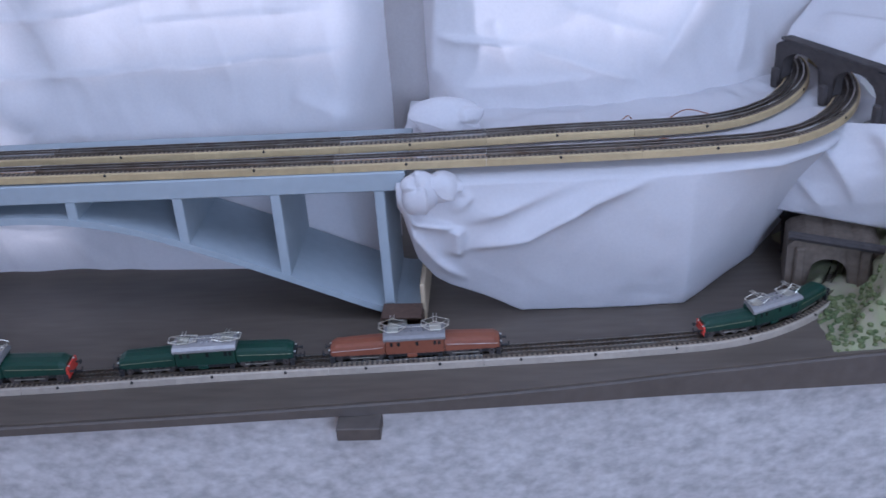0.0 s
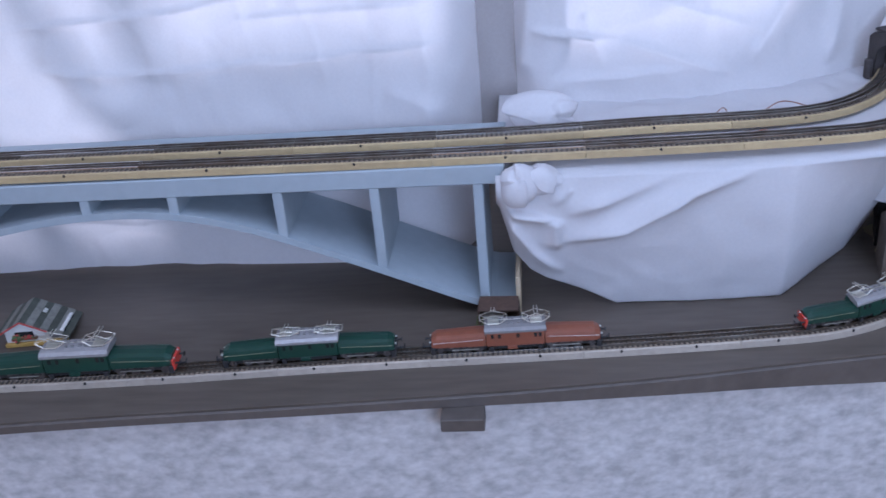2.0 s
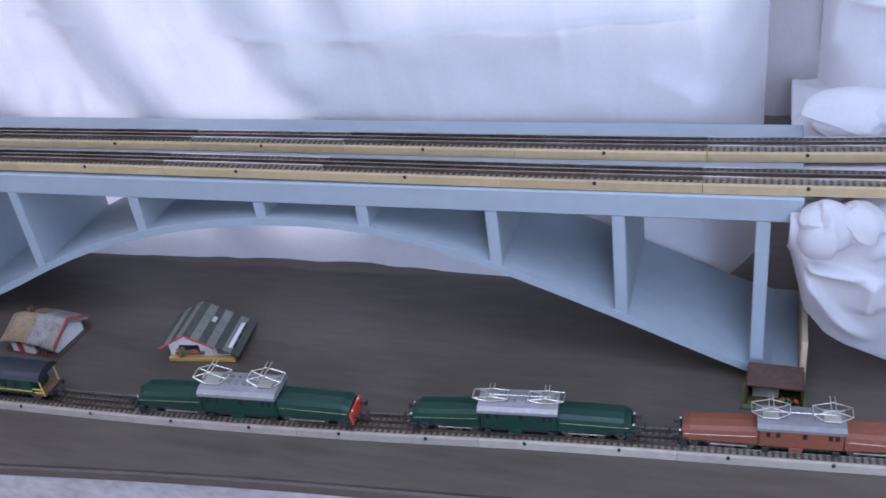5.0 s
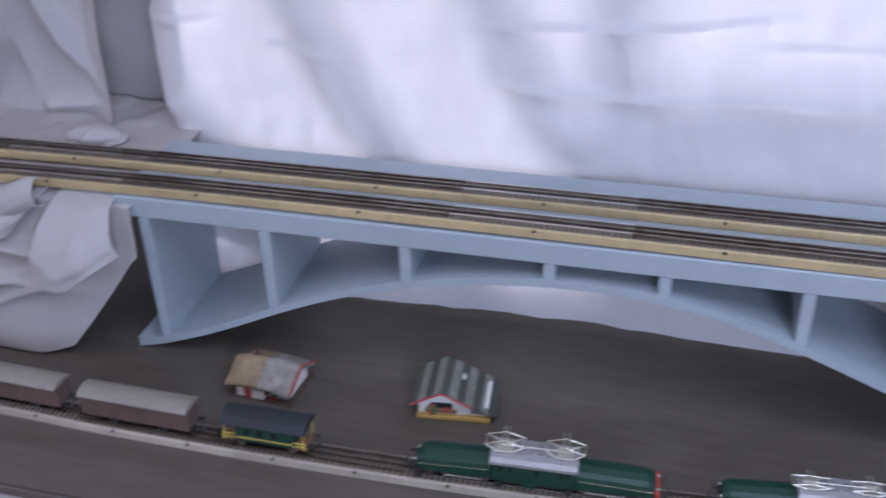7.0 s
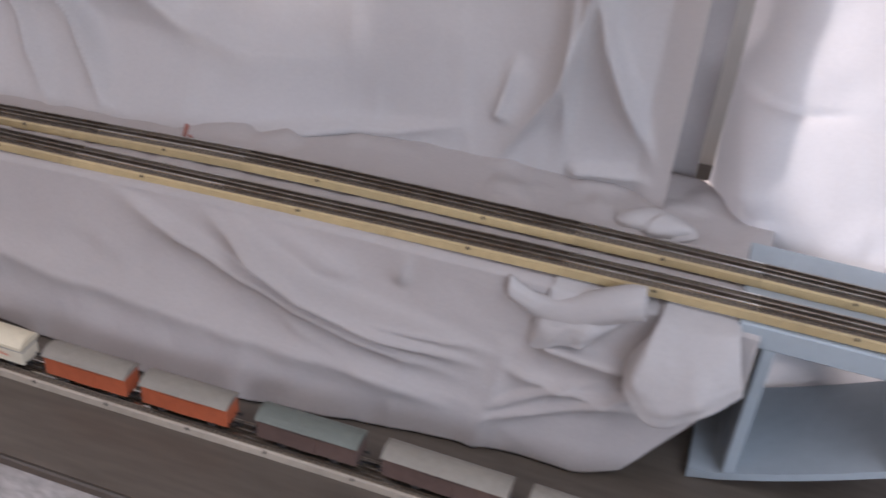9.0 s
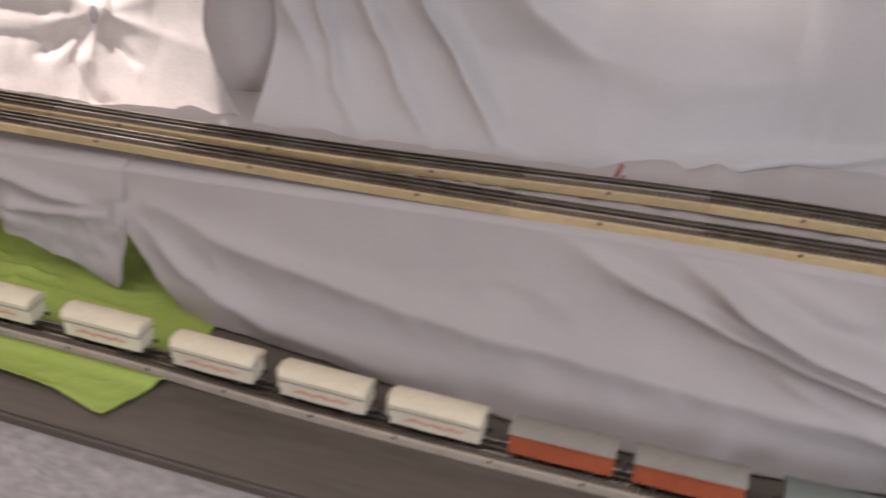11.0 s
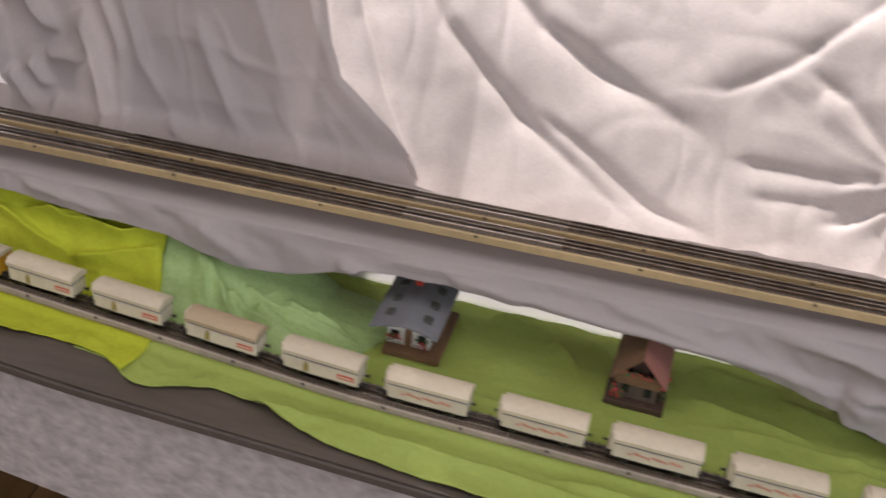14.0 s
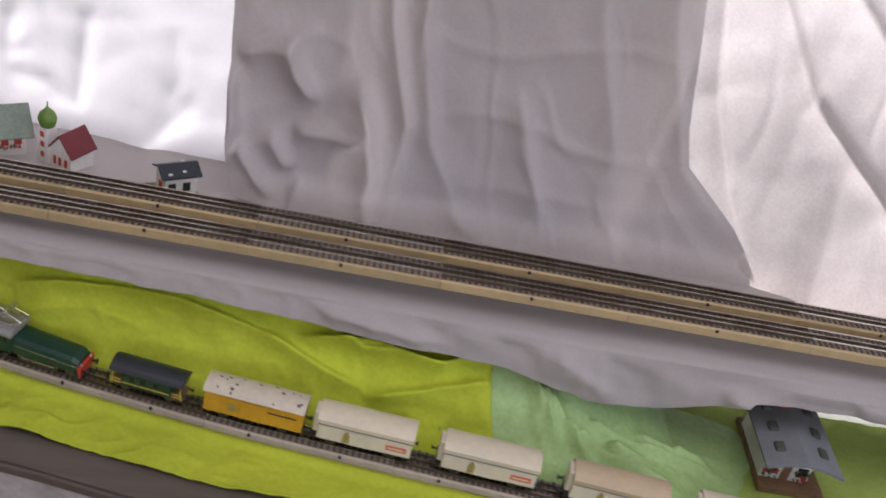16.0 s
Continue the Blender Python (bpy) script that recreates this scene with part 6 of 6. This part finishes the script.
LIME_FOLDS = [
    (-3.597, 0.0886, -3.513, 0.0868, 0.01, 0.008), (-3.513, 0.0868, -3.411, 0.0832, 0.01, 0.008), (-3.411, 0.0832, -3.325, 0.0796, 0.01, 0.008), (-3.325, 0.0796, -3.246, 0.0886, 0.01, 0.008), (-3.246, 0.0886, -3.164, 0.0778, 0.01, 0.008),
    (-3.164, 0.0778, -3.110, 0.0742, 0.01, 0.008), (-3.592, 0.0634, -3.482, 0.0724, 0.007, 0.008), (-3.482, 0.0724, -3.426, 0.0724, 0.007, 0.008), (-3.426, 0.0724, -3.350, 0.0562, 0.007, 0.008), (-3.350, 0.0562, -3.295, 0.0364, 0.007, 0.008),
    (-3.309, 0.0544, -3.231, 0.0652, 0.01, 0.009), (-3.231, 0.0652, -3.160, 0.0526, 0.01, 0.009), (-3.160, 0.0526, -3.099, 0.0796, 0.01, 0.009), (-3.344, 0.0580, -3.270, 0.0220, 0.006, 0.01), (-3.270, 0.0220, -3.221, 0.0058, 0.006, 0.01),
    (-3.232, -0.0014, -3.155, 0.0256, 0.007, 0.01), (-3.155, 0.0256, -3.087, 0.0364, 0.007, 0.01), (-3.086, 0.0706, -3.072, 0.0328, 0.009, 0.009), (-3.072, 0.0328, -3.068, -0.0086, 0.009, 0.009), (-3.375, 0.0850, -3.326, 0.0688, 0.006, 0.007),
    (-3.280, 0.0796, -3.241, 0.0544, 0.007, 0.008), (-3.241, 0.0544, -3.195, 0.0580, 0.007, 0.008), (-3.586, 0.0382, -3.506, 0.0490, 0.004, 0.014), (-3.506, 0.0490, -3.430, 0.0346, 0.004, 0.014), (-3.500, -0.1450, -3.100, -0.1500, 0.003, 0.006),
    (-3.400, -0.1620, -3.080, -0.1600, 0.003, 0.005), (-3.750, -0.1150, -3.400, -0.1480, 0.003, 0.006),
]
MINT_FOLDS = [
    (-3.05, 0.01, -2.98, -0.06, 0.007, 0.010), (-2.98, -0.02, -2.90, -0.06, 0.006, 0.012), (-2.95, 0.0, -2.85, -0.02, 0.006, 0.012),
    (-2.70, 0.10, -2.62, 0.07, 0.006, 0.012), (-2.62, 0.07, -2.58, 0.02, 0.005, 0.010), (-2.46, 0.02, -2.30, -0.01, 0.005, 0.010), (-2.42, -0.02, -2.20, -0.03, 0.005, 0.010), (-2.36, 0.05, -2.14, -0.02, 0.007, 0.012),
    (-2.30, -0.05, -2.10, -0.055, 0.005, 0.009), (-2.45, 0.08, -2.30, 0.05, 0.006, 0.012), (-2.80, -0.06, -2.60, -0.075, 0.003, 0.012),
    (-2.9, -0.165, -2.5, -0.185, 0.006, 0.008), (-2.6, -0.165, -2.2, -0.17, 0.005, 0.008), (-2.5, -0.20, -2.1, -0.19, 0.008, 0.008), (-3.0, -0.17, -2.85, -0.17, 0.008, 0.010)
]
G_HEM = [(-4.0, -0.095), (-3.54, -0.117), (-3.46, -0.128), (-3.38, -0.140), (-3.315, -0.146), (-3.224, -0.150), (-3.193, -0.140), (-3.126, -0.146), (-3.09, -0.152), (-3.08, -0.168), (-3.047, -0.184), (-2.963, -0.155), (-2.924, -0.165),
         (-2.826, -0.196), (-2.689, -0.211), (-2.57, -0.218), (-2.515, -0.219), (-2.36, -0.208), (-2.19, -0.186), (-2.118, -0.192), (-2.053, -0.211), (-2.014, -0.203), (-2.0, -0.15)]


def lime_cloth(u, v):
    right = -3.078 + 0.014 * math.sin(v * 6.0) - 0.02 * v - 0.05 * max(0.0, (v - 0.86) / 0.14) ** 2
    x = -3.98 + (right + 3.98) * u
    hem = smooth_table(G_HEM, x, 0.02)
    y = hem + (0.052 - hem) * v
    x, y, z = green_at(x, y, 71.0, LIME_FOLDS, 3.2)
    edge = lerp_table(EDGE, x)
    if y < edge - 0.003:
        z = min(z, 0.003) - 0.9 * (edge - 0.003 - y)
    rim = (1 - u) * 0.9
    behind = min(1.0, max(0.0, (y + 0.08) / 0.04))
    return (x, y, z + behind * (0.012 * math.exp(-((rim / 0.035) ** 2)) - 0.010 * max(0.0, 1 - rim / 0.010) ** 2))


def mint_cloth(u, v):
    right = lerp_table([(0.0, -2.055), (0.25, -2.012), (0.5, -2.02), (0.75, -2.05), (1.0, -2.09)], v)
    left = -3.150 + math.sin(v * 6.0) * 0.012 - 0.02 * v
    x = left + (right - left) * u
    hem = smooth_table(G_HEM, x, 0.012)
    y = hem + (0.125 - hem) * v
    x, y, z = green_at(x, y, 81.0, MINT_FOLDS, 2.8)
    edge = lerp_table(EDGE, x)
    if y < edge - 0.003:
        z = min(z, 0.003) - 0.9 * (edge - 0.003 - y)
    under = 0.006 * min(1.0, max(0.0, (-3.066 - x) / 0.012)) * min(1.0, max(0.0, -0.085 - y) / 0.01)
    return (x, y, max(z - under, 0.0008 if under else 0.0022) if y >= edge - 0.003 else z - under)


cloth("green_cloth", "lime green cotton cloth crumpled over the board", M_LIME, 360, 140, lime_cloth, "cloth")
cloth("green_cloth", "mint and olive green cotton cloth spread over the board", M_MINT, 330, 110, mint_cloth, "cloth")

SHEEN_FOLDS = [
    (-3.013, 0.0130, -2.979, -0.0248, 0.007, 0.006), (-2.979, -0.0248, -2.942, -0.0392, 0.007, 0.006), (-2.977, 0.0076, -2.925, -0.0284, 0.006, 0.006), (-2.961, 0.0184, -2.893, 0.0022, 0.006, 0.007), (-2.893, 0.0022, -2.832, -0.0068, 0.006, 0.007),
    (-3.023, 0.0184, -3.008, -0.0230, 0.006, 0.006), (-2.907, 0.0238, -2.858, 0.0130, 0.005, 0.006), (-3.053, 0.0508, -3.031, -0.0284, 0.008, 0.008), (-3.068, 0.0634, -3.051, 0.0130, 0.007, 0.007), (-2.998, 0.0346, -2.934, 0.0004, 0.006, 0.006),
]


def sheen_layer(u, v):
    left = -3.135 + 0.010 * math.sin(v * 7.0)
    right = -2.815 + 0.012 * math.sin(v * 9.0 + 1.0) - 0.10 * max(0.0, 0.45 - v)
    x = left + (right - left) * u
    y = -0.082 - 0.010 * u + 0.006 * math.sin(u * 11) + (0.078 + 0.082) * v
    lift = 0.004 + 2.6 * max(0.0, folds_at(x, up_slope(y), SHEEN_FOLDS)) + 0.002 * ripple(x, y, 30, 31.0)
    rim = min(1.0, 6 * u, 4 * (1 - u), 6 * v + 0.1, 6 * (1 - v) + 0.3)
    x, y, z = green_at(x, y, 81.0, MINT_FOLDS, 2.8)
    return (x, y, z + 0.0015 + lift * max(0.0, rim))


# no cloth of its own: an added layer for the mint cloth's sheen
cloth("green_cloth", "paler crumpled layer painting the sheen on the mint cloth beside the station", M_MINT_SHEEN, 120, 90, sheen_layer, "cloth")

# small things
def wire(points, r, material, label, name="loose_wire"):
    line = rounded(points, 0.003)
    bm = bmesh.new()
    for p, q in zip(line, line[1:]):
        add_rod(bm, p, q, r, 5)
    return solid(name, bm, material, label, "wire")


wire([(0.36, 0.128, 0.210), (0.385, 0.132, 0.222), (0.41, 0.128, 0.218), (0.43, 0.120, 0.212)], 0.0007, M_WIRE, "thin copper wire end looping beside the upper track")
wire([(0.30, 0.124, 0.210), (0.312, 0.128, 0.219), (0.318, 0.130, 0.212)], 0.0007, M_WIRE, "thin copper wire end beside the upper track")
wire([(0.33, 0.052, 0.210), (0.345, 0.050, 0.217), (0.37, 0.048, 0.211)], 0.0007, M_WIRE, "thin copper wire end between the upper tracks")
tag_bm = bmesh.new()
add_box(tag_bm, (-1.619, 0.092, 0.206), (0.005, 0.003, 0.030), Matrix.Rotation(radians(18), 4, "Y"))
add_box(tag_bm, (-1.609, 0.092, 0.199), (0.004, 0.003, 0.018), Matrix.Rotation(radians(-25), 4, "Y"))
bmesh.ops.bevel(tag_bm, geom=tag_bm.edges[:], offset=0.001, segments=1, affect="EDGES")
solid("ribbon_end", tag_bm, M_REDROOF, "short faded red ribbon end beside the upper track", "ribbon")
